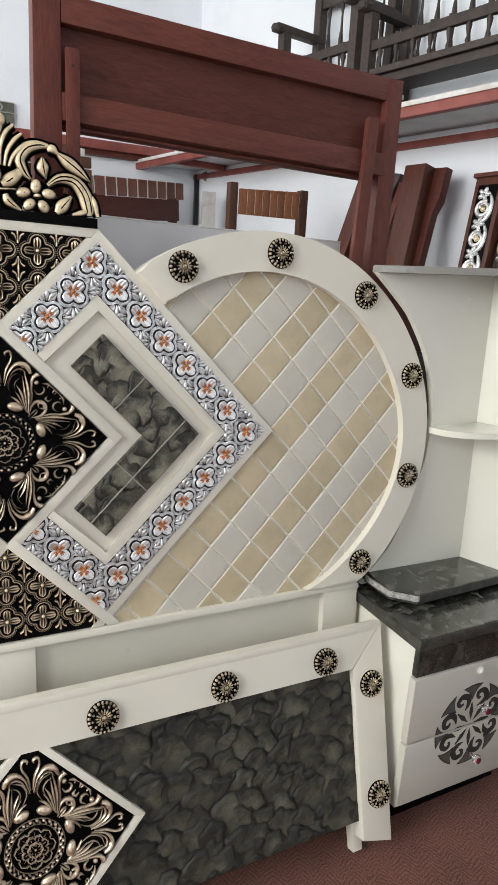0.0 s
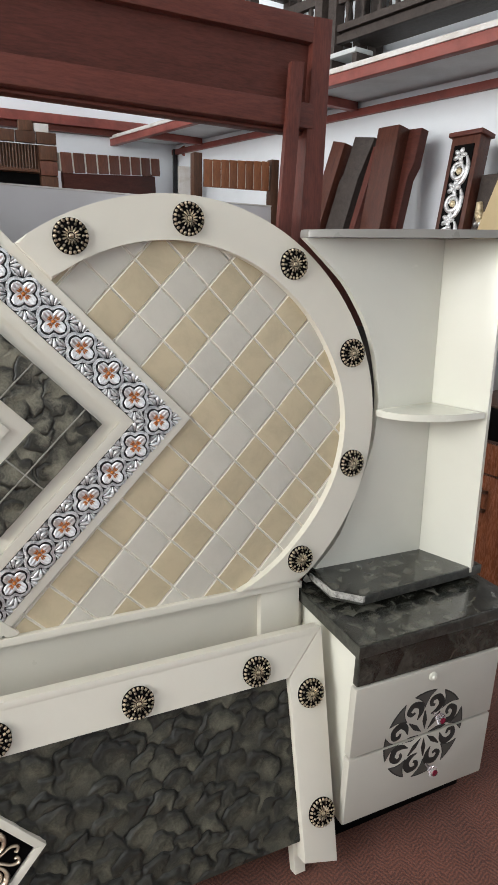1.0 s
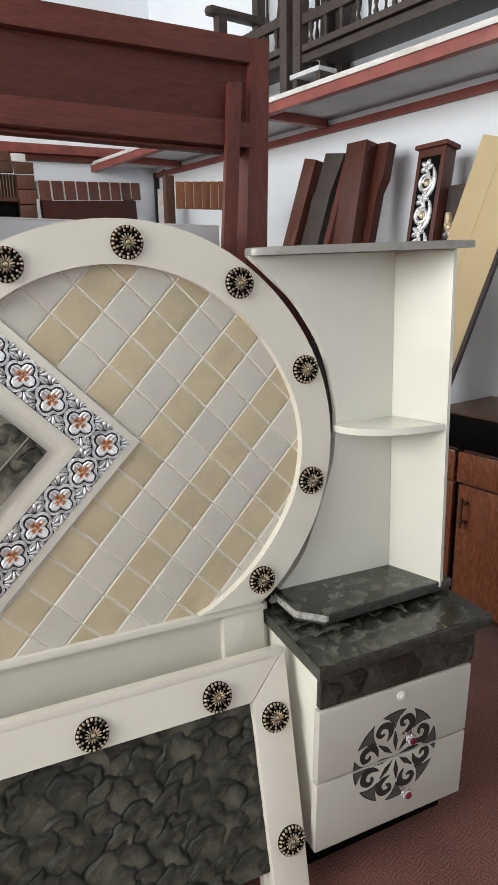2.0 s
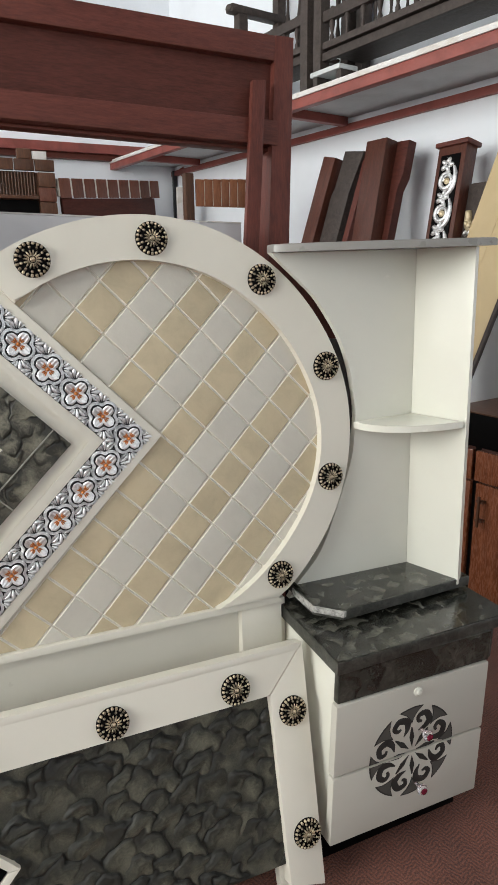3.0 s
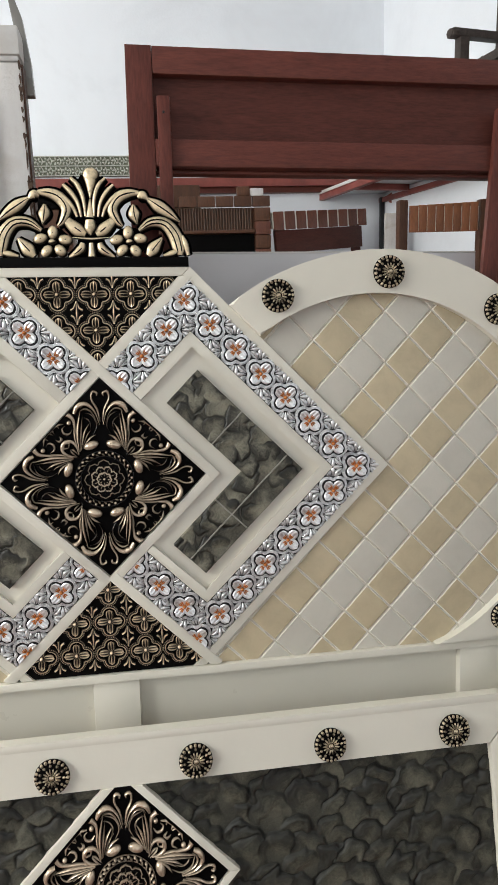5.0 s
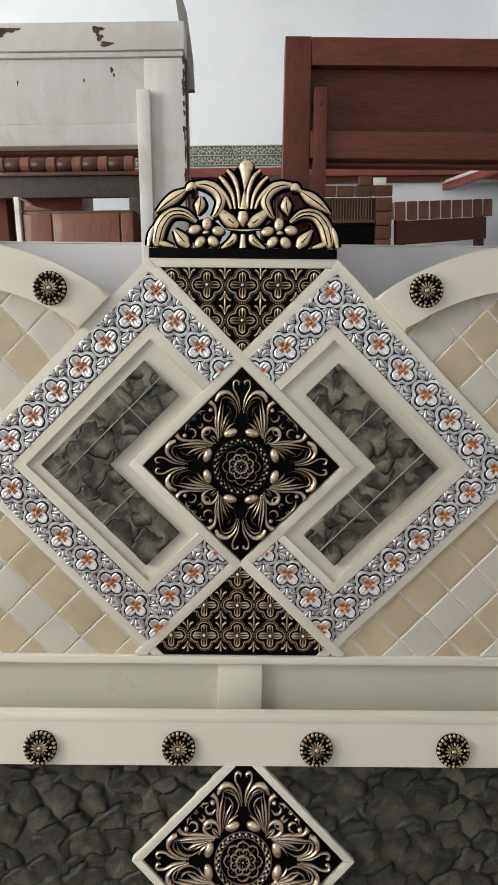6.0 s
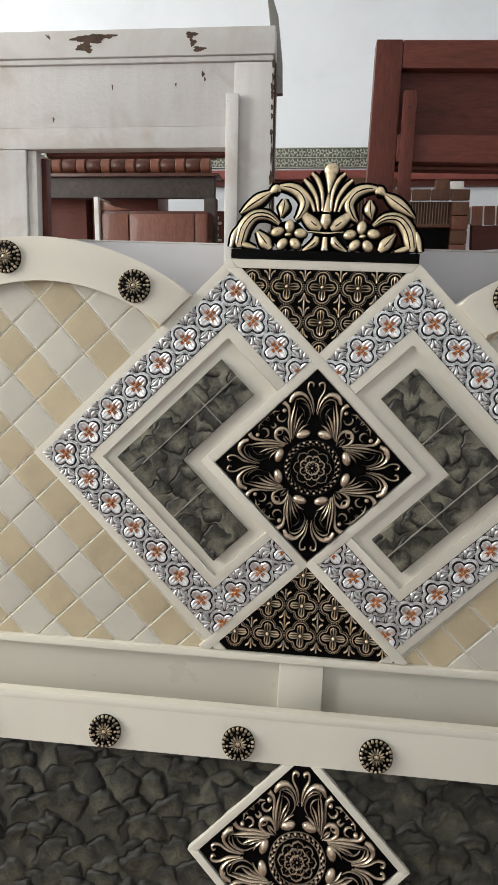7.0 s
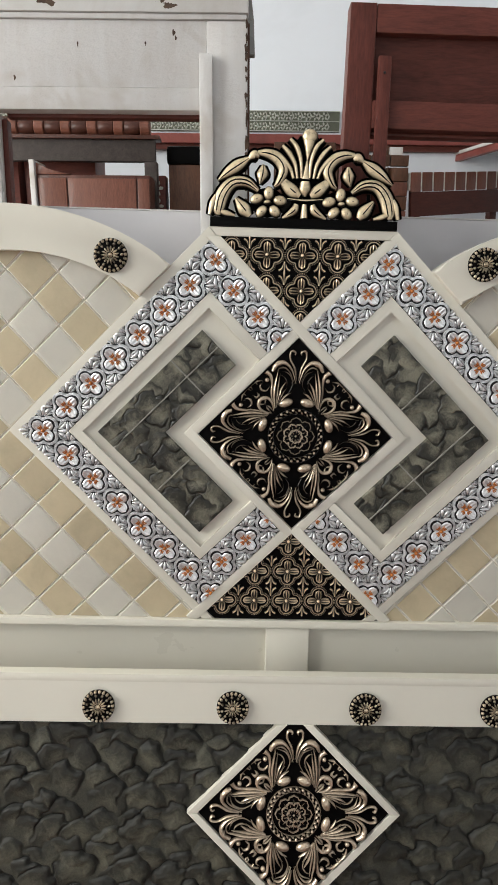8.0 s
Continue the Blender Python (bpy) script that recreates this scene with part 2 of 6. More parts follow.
BEAM_RED = painted("red_oxide_paint", (0.25, 0.060, 0.046), 0.5, 0.12, 0.003, scale=6)
BEIGE_BOARD = painted("beige_board", (0.52, 0.40, 0.22), 0.6, 0.03, 0.001)
BARE_WOOD = wooden("bare_weathered_wood", (0.03, 0.017, 0.012), (0.12, 0.075, 0.05), 0.7, (8, 8, 8), coat=0.0, deep=0.6)
LILAC = painted("pale_lilac_board", (0.60, 0.585, 0.60), 0.5, 0.02, 0.001)
WALL = painted("white_wall", (0.80, 0.83, 0.875), 0.8, 0.03, 0.004, scale=1.2)
CEILING = painted("white_ceiling", (0.72, 0.73, 0.74), 0.85, 0.02, 0.003, scale=1.0)
DECK = painted("loft_board", (0.55, 0.57, 0.57), 0.7, 0.06, 0.003, scale=4)
STEEL = painted("black_steel", (0.03, 0.03, 0.033), 0.45, 0.1, 0.001, metal=0.4)
RELIEF = painted("green_white_relief", (0.50, 0.51, 0.45), 0.4, 0.1, 0.002, metal=0.3)
RELIEF_DARK = painted("dark_green_relief", (0.15, 0.16, 0.115), 0.5, 0.15, 0.002)


def aged_white(nt, p):
    v = coords(nt)
    a = noise_of(nt, v, 3.2, 6, 0.7, 0.6)
    streak = noise_of(nt, coords(nt, (9, 9, 1.2)), 4, 5, 0.6, 0.3)
    col = ramp(nt, a, [(0.25, (0.50, 0.46, 0.42)), (0.45, (0.62, 0.60, 0.58)), (0.8, (0.67, 0.655, 0.64))])
    col = mix(nt, 0.25, col, ramp(nt, streak, [(0.3, (0.52, 0.47, 0.42)), (0.6, (0.67, 0.66, 0.64))]))
    stain = ramp(nt, noise_of(nt, v, 7, 3, 0.5, 0.8), [(0.54, (0, 0, 0)), (0.70, (0.55, 0.55, 0.55))])
    col = mix(nt, stain, col, (0.40, 0.34, 0.27))
    fleck = ramp(nt, noise_of(nt, coords(nt, (1, 1, 0.7)), 26, 4, 0.55, 0.6), [(0.75, (0, 0, 0)), (0.77, (1, 1, 1))])
    col = mix(nt, fleck, col, (0.10, 0.075, 0.06))
    nt.links.new(col, p.inputs["Base Color"])
    p.inputs["Roughness"].default_value = 0.55
    bump(nt, p, noise_of(nt, coords(nt, (6, 9, 9)), 12, 5, 0.7), 0.5, 0.004)


AGED_WHITE = material("aged_white_paint", aged_white)


def chipped_white(nt, p):
    v = coords(nt)
    a = noise_of(nt, v, 3.2, 6, 0.7, 0.6)
    col = ramp(nt, a, [(0.25, (0.52, 0.48, 0.44)), (0.5, (0.64, 0.625, 0.60)), (0.8, (0.68, 0.67, 0.65))])
    chip = noise_of(nt, coords(nt, (1.0, 1.0, 1.3)), 6.0, 6, 0.62, 0.5)
    bare = ramp(nt, noise_of(nt, v, 40, 4), [(0.35, (0.035, 0.018, 0.012)), (0.7, (0.16, 0.10, 0.07))])
    mask = ramp(nt, chip, [(0.70, (0, 0, 0)), (0.71, (1, 1, 1))])
    nt.links.new(mix(nt, mask, col, bare), p.inputs["Base Color"])
    p.inputs["Roughness"].default_value = 0.6
    bump(nt, p, mask, 0.6, -0.002)


CHIPPED_WHITE = material("chipped_white_paint", chipped_white)


def carpet(nt, p):
    """A looped carpet in zigzag ribs, worn and a little dusty."""
    v = coords(nt, turn=(0, 0, 0.45))
    sep = nt.nodes.new("ShaderNodeSeparateXYZ")
    nt.links.new(v, sep.inputs[0])
    warp = noise_of(nt, v, 26, 2, 0.5)

    def calc(op, a, b, c=0.0):
        node = nt.nodes.new("ShaderNodeMath")
        node.operation = op
        for socket, value in zip(node.inputs, (a, b, c)):
            if isinstance(value, (int, float)):
                socket.default_value = value
            else:
                nt.links.new(value, socket)
        return node.outputs[0]

    zig = calc("PINGPONG", sep.outputs["X"], 0.034)
    rise = calc("ADD", sep.outputs["Y"], zig)
    rise = calc("MULTIPLY_ADD", warp, 0.03, rise)
    rib = calc("PINGPONG", rise, 0.0065)
    rib = calc("MULTIPLY", rib, 1 / 0.0065)
    fine = noise_of(nt, v, 210, 3, 0.85)
    patch = noise_of(nt, v, 6, 5, 0.6)
    pile = mix(nt, 0.84, rib, fine)
    col = ramp(nt, pile, [(0.36, (0.022, 0.007, 0.0050)), (0.5, (0.125, 0.039, 0.023)), (0.64, (0.27, 0.098, 0.060))])
    col = mix(nt, 0.3, col, ramp(nt, patch, [(0.35, (0.055, 0.018, 0.011)), (0.65, (0.18, 0.064, 0.040))]))
    nt.links.new(col, p.inputs["Base Color"])
    p.inputs["Roughness"].default_value = 0.95
    p.inputs["Sheen Weight"].default_value = 0.15
    bump(nt, p, pile, 0.7, 0.005)


CARPET = material("brown_red_carpet", carpet)


def glass(nt, p):
    p.inputs["Base Color"].default_value = (0.95, 0.9, 0.92, 1)
    p.inputs["Roughness"].default_value = 0.05
    p.inputs["Transmission Weight"].default_value = 0.9


CRYSTAL = material("clear_crystal", glass)
GARNET = painted("garnet_insert", (0.16, 0.01, 0.03), 0.15, 0.1, 0.0005, coat=0.5)


# Builders
def thing(name, m, label, category, group="", kind=""):
    ob = new(name)
    ob.matrix_world = m
    return tagged(ob, label, category, group, kind)


def finish(bm, name, mat, angle=38):
    bmesh.ops.recalc_face_normals(bm, faces=bm.faces)
    me = bpy.data.meshes.new(name)
    for f in bm.faces:
        f.smooth = True
    bm.to_mesh(me)
    bm.free()
    me.set_sharp_from_angle(angle=radians(angle))
    me.materials.append(mat)
    return me


def part(name, bm, mat, parent, label="", angle=38, m=None, kind=""):
    me = bm if isinstance(bm, bpy.types.Mesh) else finish(bm, name, mat, angle)
    ob = new(name, me)
    ob.parent = parent
    if m is not None:
        ob.matrix_local = m
    return tagged(ob, label, kind=kind)


def prism(poly, y0, y1, bevel=0.0, bm=None, segs=2):
    """A plate with its outline in x and z, its face at y0 and its back at y1; the face's edges are eased."""
    own = bmesh.new()
    area = sum(a[0] * b[1] - b[0] * a[1] for a, b in zip(poly, poly[1:] + poly[:1]))
    if area < 0:
        poly = poly[::-1]
    front = [own.verts.new((x, y0, z)) for x, z in poly]
    back = [own.verts.new((x, y1, z)) for x, z in poly]
    f = own.faces.new(front)
    own.faces.new(back[::-1])
    n = len(poly)
    for i in range(n):
        own.faces.new((front[i], back[i], back[(i + 1) % n], front[(i + 1) % n]))
    if bevel:
        bmesh.ops.bevel(own, geom=list(f.edges), offset=bevel, segments=segs, affect="EDGES", profile=0.6, clamp_overlap=True)
    if bm is None:
        return own
    me = bpy.data.meshes.new("tmp")
    own.to_mesh(me)
    own.free()
    bm.from_mesh(me)
    bpy.data.meshes.remove(me)
    return bm


def box(x0, x1, y0, y1, z0, z1, bevel=0.003, bm=None, segs=2):
    own = bmesh.new()
    bmesh.ops.create_cube(own, size=1.0)
    for v in own.verts:
        v.co = ((x0 + x1) / 2 + v.co.x * (x1 - x0), (y0 + y1) / 2 + v.co.y * (y1 - y0), (z0 + z1) / 2 + v.co.z * (z1 - z0))
    if bevel:
        bmesh.ops.bevel(own, geom=list(own.edges), offset=bevel, segments=segs, affect="EDGES", profile=0.6, clamp_overlap=True)
    if bm is None:
        return own
    me = bpy.data.meshes.new("tmp")
    own.to_mesh(me)
    own.free()
    bm.from_mesh(me)
    bpy.data.meshes.remove(me)
    return bm


def smooth_path(pts, n):
    """Points along a smooth curve through pts."""
    p = [Vector(q) for q in pts]
    p = [p[0] * 2 - p[1]] + p + [p[-1] * 2 - p[-2]]
    out = []
    spans = len(p) - 3
    for k in range(n + 1):
        u = k / n * spans
        i = min(int(u), spans - 1)
        t = u - i
        a, b, c, d = p[i:i + 4]
        out.append(0.5 * (2 * b + (c - a) * t + (2 * a - 5 * b + 4 * c - d) * t * t + (3 * b - a - 3 * c + d) * t ** 3))
    return out


def sweep(bm, pts, widths, height, y=0.0, n=12, sides=7):
    """A carved strand on the plane y: runs through pts (x, z), widths along it, rising to height towards -y."""
    path = smooth_path(pts, n)
    soft_w = [q.x for q in smooth_path([(w, 0.0) for w in widths], n)]
    rings = []
    for k, c in enumerate(path):
        a, b = path[max(0, k - 1)], path[min(n, k + 1)]
        t = (b - a).normalized() if (b - a).length > 1e-9 else Vector((1, 0))
        side = Vector((-t.y, t.x))
        w = max(0.3 * min(widths), soft_w[k])
        h = height * min(1.0, 0.35 + 0.65 * w / max(widths))
        ring = []
        for j in range(sides):
            ang = math.pi * j / (sides - 1)
            q = c + side * (w * math.cos(ang))
            ring.append(bm.verts.new((q.x, y - h * math.sin(ang), q.y)))
        rings.append(ring)
    for r0, r1 in zip(rings, rings[1:]):
        for j in range(sides - 1):
            bm.faces.new((r0[j], r0[j + 1], r1[j + 1], r1[j]))
    bm.faces.new(rings[0])
    bm.faces.new(rings[-1][::-1])


def dome(bm, x, z, rx, rz, height, y=0.0, turn=0.0, segs=10, rows=3):
    """A raised oval boss on the plane y."""
    ca, sa = math.cos(turn), math.sin(turn)
    last = None
    for i in range(rows):
        e = (math.pi / 2) * i / rows
        ring = []
        for j in range(segs):
            a = 2 * math.pi * j / segs
            u, v = rx * math.cos(e) * math.cos(a), rz * math.cos(e) * math.sin(a)
            ring.append(bm.verts.new((x + u * ca - v * sa, y - height * math.sin(e), z + u * sa + v * ca)))
        if last:
            for j in range(segs):
                bm.faces.new((last[j], last[(j + 1) % segs], ring[(j + 1) % segs], ring[j]))
        last = ring
    tip = bm.verts.new((x, y - height, z))
    for j in range(segs):
        bm.faces.new((last[j], last[(j + 1) % segs], tip))


def loop_tube(bm, pts, r, height, y=0.0, sides=4):
    """A closed raised line on the plane y."""
    n = len(pts)
    rings = []
    for k in range(n):
        a, b = Vector(pts[k - 1]), Vector(pts[(k + 1) % n])
        t = (b - a).normalized()
        side = Vector((-t.y, t.x))
        c = Vector(pts[k])
        rings.append([bm.verts.new((c.x + side.x * r * math.cos(math.pi * j / (sides - 1)), y - height * math.sin(math.pi * j / (sides - 1)),
                                    c.y + side.y * r * math.cos(math.pi * j / (sides - 1)))) for j in range(sides)])
    for k in range(n):
        r0, r1 = rings[k], rings[(k + 1) % n]
        for j in range(sides - 1):
            bm.faces.new((r0[j], r0[j + 1], r1[j + 1], r1[j]))


def turned(profile, segs=14, bm=None):
    """A turned piece about z: profile of (radius, z)."""
    bm = bm or bmesh.new()
    rings = [[bm.verts.new((r * math.cos(2 * math.pi * j / segs), r * math.sin(2 * math.pi * j / segs), z)) for j in range(segs)] for r, z in profile]
    for r0, r1 in zip(rings, rings[1:]):
        for j in range(segs):
            bm.faces.new((r0[j], r0[(j + 1) % segs], r1[(j + 1) % segs], r1[j]))
    bm.faces.new(rings[0][::-1])
    bm.faces.new(rings[-1])
    return bm


def clip(bm, planes):
    """Keeps what lies on the inner side of each (point, outward normal)."""
    for co, no in planes:
        geom = list(bm.verts) + list(bm.edges) + list(bm.faces)
        bmesh.ops.bisect_plane(bm, geom=geom, plane_co=co, plane_no=no, clear_outer=True)
    return bm


def stroke_field(xs, zs, lobes, fill=0.32, rim=0.0):
    """Overlapping trowel strokes on a grid: height and tone, darker in the rim grooves. Later lobes lie over earlier
    ones.
    """
    h = np.zeros((len(zs), len(xs)))
    tone = np.full_like(h, 0.42)
    for cx, cz, r, tall, turn, shade in lobes:
        i0, i1 = np.searchsorted(xs, (cx - 1.4 * r, cx + 1.4 * r))
        k0, k1 = np.searchsorted(zs, (cz - 1.4 * r, cz + 1.4 * r))
        if i1 - i0 < 2 or k1 - k0 < 2:
            continue
        dx, dz = np.meshgrid(xs[i0:i1] - cx, zs[k0:k1] - cz)
        bx, bz = xs[i0:i1][None, :] * 70, zs[k0:k1][:, None] * 70
        dx = dx + r * (0.13 * np.sin(bz * 1.3 + 2 * np.sin(bx * 0.7)) + 0.05 * np.sin(3.1 * bx + 1.7 * bz))
        dz = dz + r * (0.13 * np.sin(bx * 1.1 + 2 * np.sin(bz * 0.9)) + 0.05 * np.sin(2.7 * bx - 2.3 * bz))
        u = dx * math.cos(turn) + dz * math.sin(turn)
        v = -dx * math.sin(turn) + dz * math.cos(turn)
        ang = np.arctan2(v, u)
        rr = np.sqrt((u / (1.05 * r)) ** 2 + (v / (r * 0.95)) ** 2)
        up = np.clip(v / r, -1, 1)
        sub, sub_tone = h[k0:k1, i0:i1], tone[k0:k1, i0:i1]
        w = np.clip((up + 0.9) / 0.9, 0, 1) * np.clip((1 - rr) * 14, 0, 1)
        face = tall * 0.0065 * np.clip(0.35 + 0.6 * up, 0, 1) * np.clip(1 - rr ** 6, 0, 1)
        face = face + 0.00016 * np.sin(rr * 26 + 50 * cx + 3 * np.sin(ang * 2)) + 0.00012 * np.sin(rr * 47 + 2 * np.sin(ang * 3))
        sub = sub * (1 - w) + (face + 0.1 * np.maximum(sub, 0)) * w
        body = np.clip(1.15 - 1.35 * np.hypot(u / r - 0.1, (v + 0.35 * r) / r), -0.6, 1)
        lobe_tone = shade + fill * body + 0.05 * np.sin(ang * 7 + 60 * cz) + 0.035 * np.sin(rr * 31 + 2 * np.sin(ang * 2 + 30 * cx)) - 0.20 * np.clip((rr - 0.72) / 0.25, 0, 1) * np.clip(up * 2, 0, 1)
        sub_tone = sub_tone * (1 - w) + lobe_tone * w
        # lip lowers the height and darkens the tone along the same groove
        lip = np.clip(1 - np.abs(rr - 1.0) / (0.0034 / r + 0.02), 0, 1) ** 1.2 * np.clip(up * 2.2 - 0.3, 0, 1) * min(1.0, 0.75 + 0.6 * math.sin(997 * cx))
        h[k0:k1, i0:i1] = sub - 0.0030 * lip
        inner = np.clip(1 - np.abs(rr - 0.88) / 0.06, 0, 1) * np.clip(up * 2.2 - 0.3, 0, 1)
        tone[k0:k1, i0:i1] = (sub_tone + rim * inner) * (1 - 0.95 * lip)
    return h, tone


def field_mesh(name, P, tone, mat):
    """A closed-up sheet from a grid of points, with its tone."""
    nz, nx = tone.shape
    me = bpy.data.meshes.new(name)
    idx = np.arange(nx * nz).reshape(nz, nx)
    faces = np.stack([idx[:-1, :-1], idx[:-1, 1:], idx[1:, 1:], idx[1:, :-1]], -1).reshape(-1, 4)
    me.from_pydata(P.reshape(-1, 3).tolist(), [], faces.tolist())
    me.polygons.foreach_set("use_smooth", np.ones(len(me.polygons), bool))
    me.attributes.new("stroke_tone", "FLOAT", "POINT").data.foreach_set("value", np.clip(tone, 0, 1).astype(np.float32).ravel())
    me.materials.append(mat)
    return me


def sd(s, d):
    """From the two diagonals s = x + z and d = z - x to x and z."""
    return ((s - d) / 2, (s + d) / 2)


def sd_rect(s0, s1, d0, d1):
    return [sd(s0, d0), sd(s1, d0), sd(s1, d1), sd(s0, d1)]


def flip(poly):
    return [(-x, z) for x, z in poly]


# The room
RIGHT_WALL = Matrix.Translation((2.3, 1.95, 0)) @ pose(0, 0, 0, 0, 0, -80.35)


def plain(name, bm, mat, label, m=None):
    ob = new(name, finish(bm, name, mat))
    if m is not None:
        ob.matrix_world = m
    return tagged(ob, label, name.split("_")[0], kind="structure")


plain("floor", box(-3.7, 3.4, -4.3, 4.0, -0.12, 0, 0), CARPET, "worn brown-red carpet with a fine zigzag weave")
# Ceiling is unseen; added to close the room.
plain("ceiling", box(-3.7, 3.4, -4.3, 4.0, 4.3, 4.42, 0), CEILING, "plain white unseen ceiling, added high over the shop")
plain("wall_back", box(-3.7, 2.3, 3.82, 3.95, 0, 4.3, 0), WALL, "cool white plastered back wall")
plain("wall_right", box(-2.2, 6.45, 0.0, 0.13, 0, 4.3, 0), WALL, "cool white plastered side wall with faint stains", RIGHT_WALL)
# unseen side and front, added: piers and lintels round openings for the lamps
side = box(-3.85, -3.7, 3.2, 4.0, 0, 4.3, 0)
box(-3.85, -3.7, 0.7, 1.5, 0, 4.3, 0, side)
box(-3.85, -3.7, 1.5, 3.2, 3.7, 4.3, 0, side)
box(-3.85, -3.7, 1.5, 3.2, 0, 1.3, 0, side)
box(-3.85, -3.7, -4.3, -2.6, 0, 4.3, 0, side)
box(-3.85, -3.7, -2.6, 0.7, 3.7, 4.3, 0, side)
box(-3.85, -3.7, -2.6, 0.7, 0, 1.3, 0, side)
plain("wall_left", side, WALL, "unseen white side wall with two wide openings added for light")
front = box(-3.85, -2.4, -4.45, -4.3, 0, 4.3, 0)
box(1.8, 3.6, -4.45, -4.3, 0, 4.3, 0, front)
box(-2.4, 1.8, -4.45, -4.3, 3.5, 4.3, 0, front)
box(-2.4, 1.8, -4.45, -4.3, 0, 1.6, 0, front)
plain("wall_front", front, WALL, "unseen white front wall with a wide opening added for light")
plain("ground", box(-40, 40, -40, 40, -0.3, -0.13, 0), DECK, "unseen pale ground, added outside the shop")


# The carved pieces that bed and footboard share
def rosette_meshes():
    r = 0.0345
    disc = bmesh.new()
    rings = [(r, 0.0), (r, -0.004), (r * 0.93, -0.007), (r * 0.72, -0.0075), (r * 0.45, -0.009), (0.004, -0.010)]
    segs = 28
    vs = [[disc.verts.new((q * math.cos(2 * math.pi * j / segs), y, q * math.sin(2 * math.pi * j / segs))) for j in range(segs)] for q, y in rings]
    for a, b in zip(vs, vs[1:]):
        for j in range(segs):
            disc.faces.new((a[j], a[(j + 1) % segs], b[(j + 1) % segs], b[j]))
    disc.faces.new(vs[-1])
    beads = bmesh.new()
    for j in range(22):
        a = 2 * math.pi * j / 22
        dome(beads, 0.0305 * math.cos(a), 0.0305 * math.sin(a), 0.0041, 0.0038, 0.006, -0.0045, a, 7, 3)
    for j in range(11):
        a = 2 * math.pi * (j + 0.5) / 11
        dome(beads, 0.0232 * math.cos(a), 0.0232 * math.sin(a), 0.0036, 0.0033, 0.005, -0.006, a, 7, 3)
    flower = bmesh.new()
    loop_tube(flower, [(0.0078 * math.cos(a), 0.0078 * math.sin(a)) for a in np.linspace(0, 2 * math.pi, 25)[:-1]], 0.0011, 0.0045, -0.0078)
    for j in range(15):
        a = 2 * math.pi * j / 15
        dome(flower, 0.0128 * math.cos(a), 0.0130 * math.sin(a), 0.0062, 0.0023, 0.0052, -0.0073, a, 8, 3)
    dome(flower, 0, 0, 0.0060, 0.0060, 0.0065, -0.008, 0, 10, 3)
    return finish(disc, "rosette", BLACK), finish(beads, "bead_ring", GOLD, 60), finish(flower, "flower", GOLD, 60)


ROSETTE = rosette_meshes()


def rosette(parent, x, y, z):
    base = part("rosette", ROSETTE[0], None, parent, "round black rosette with gold beads", m=pose(x, y, z, 0, random.uniform(-20, 20), 0))
    part("bead_ring", ROSETTE[1], None, base, "antique gold beads", kind="stuff")
    part("flower", ROSETTE[2], None, base, "antique gold petals")


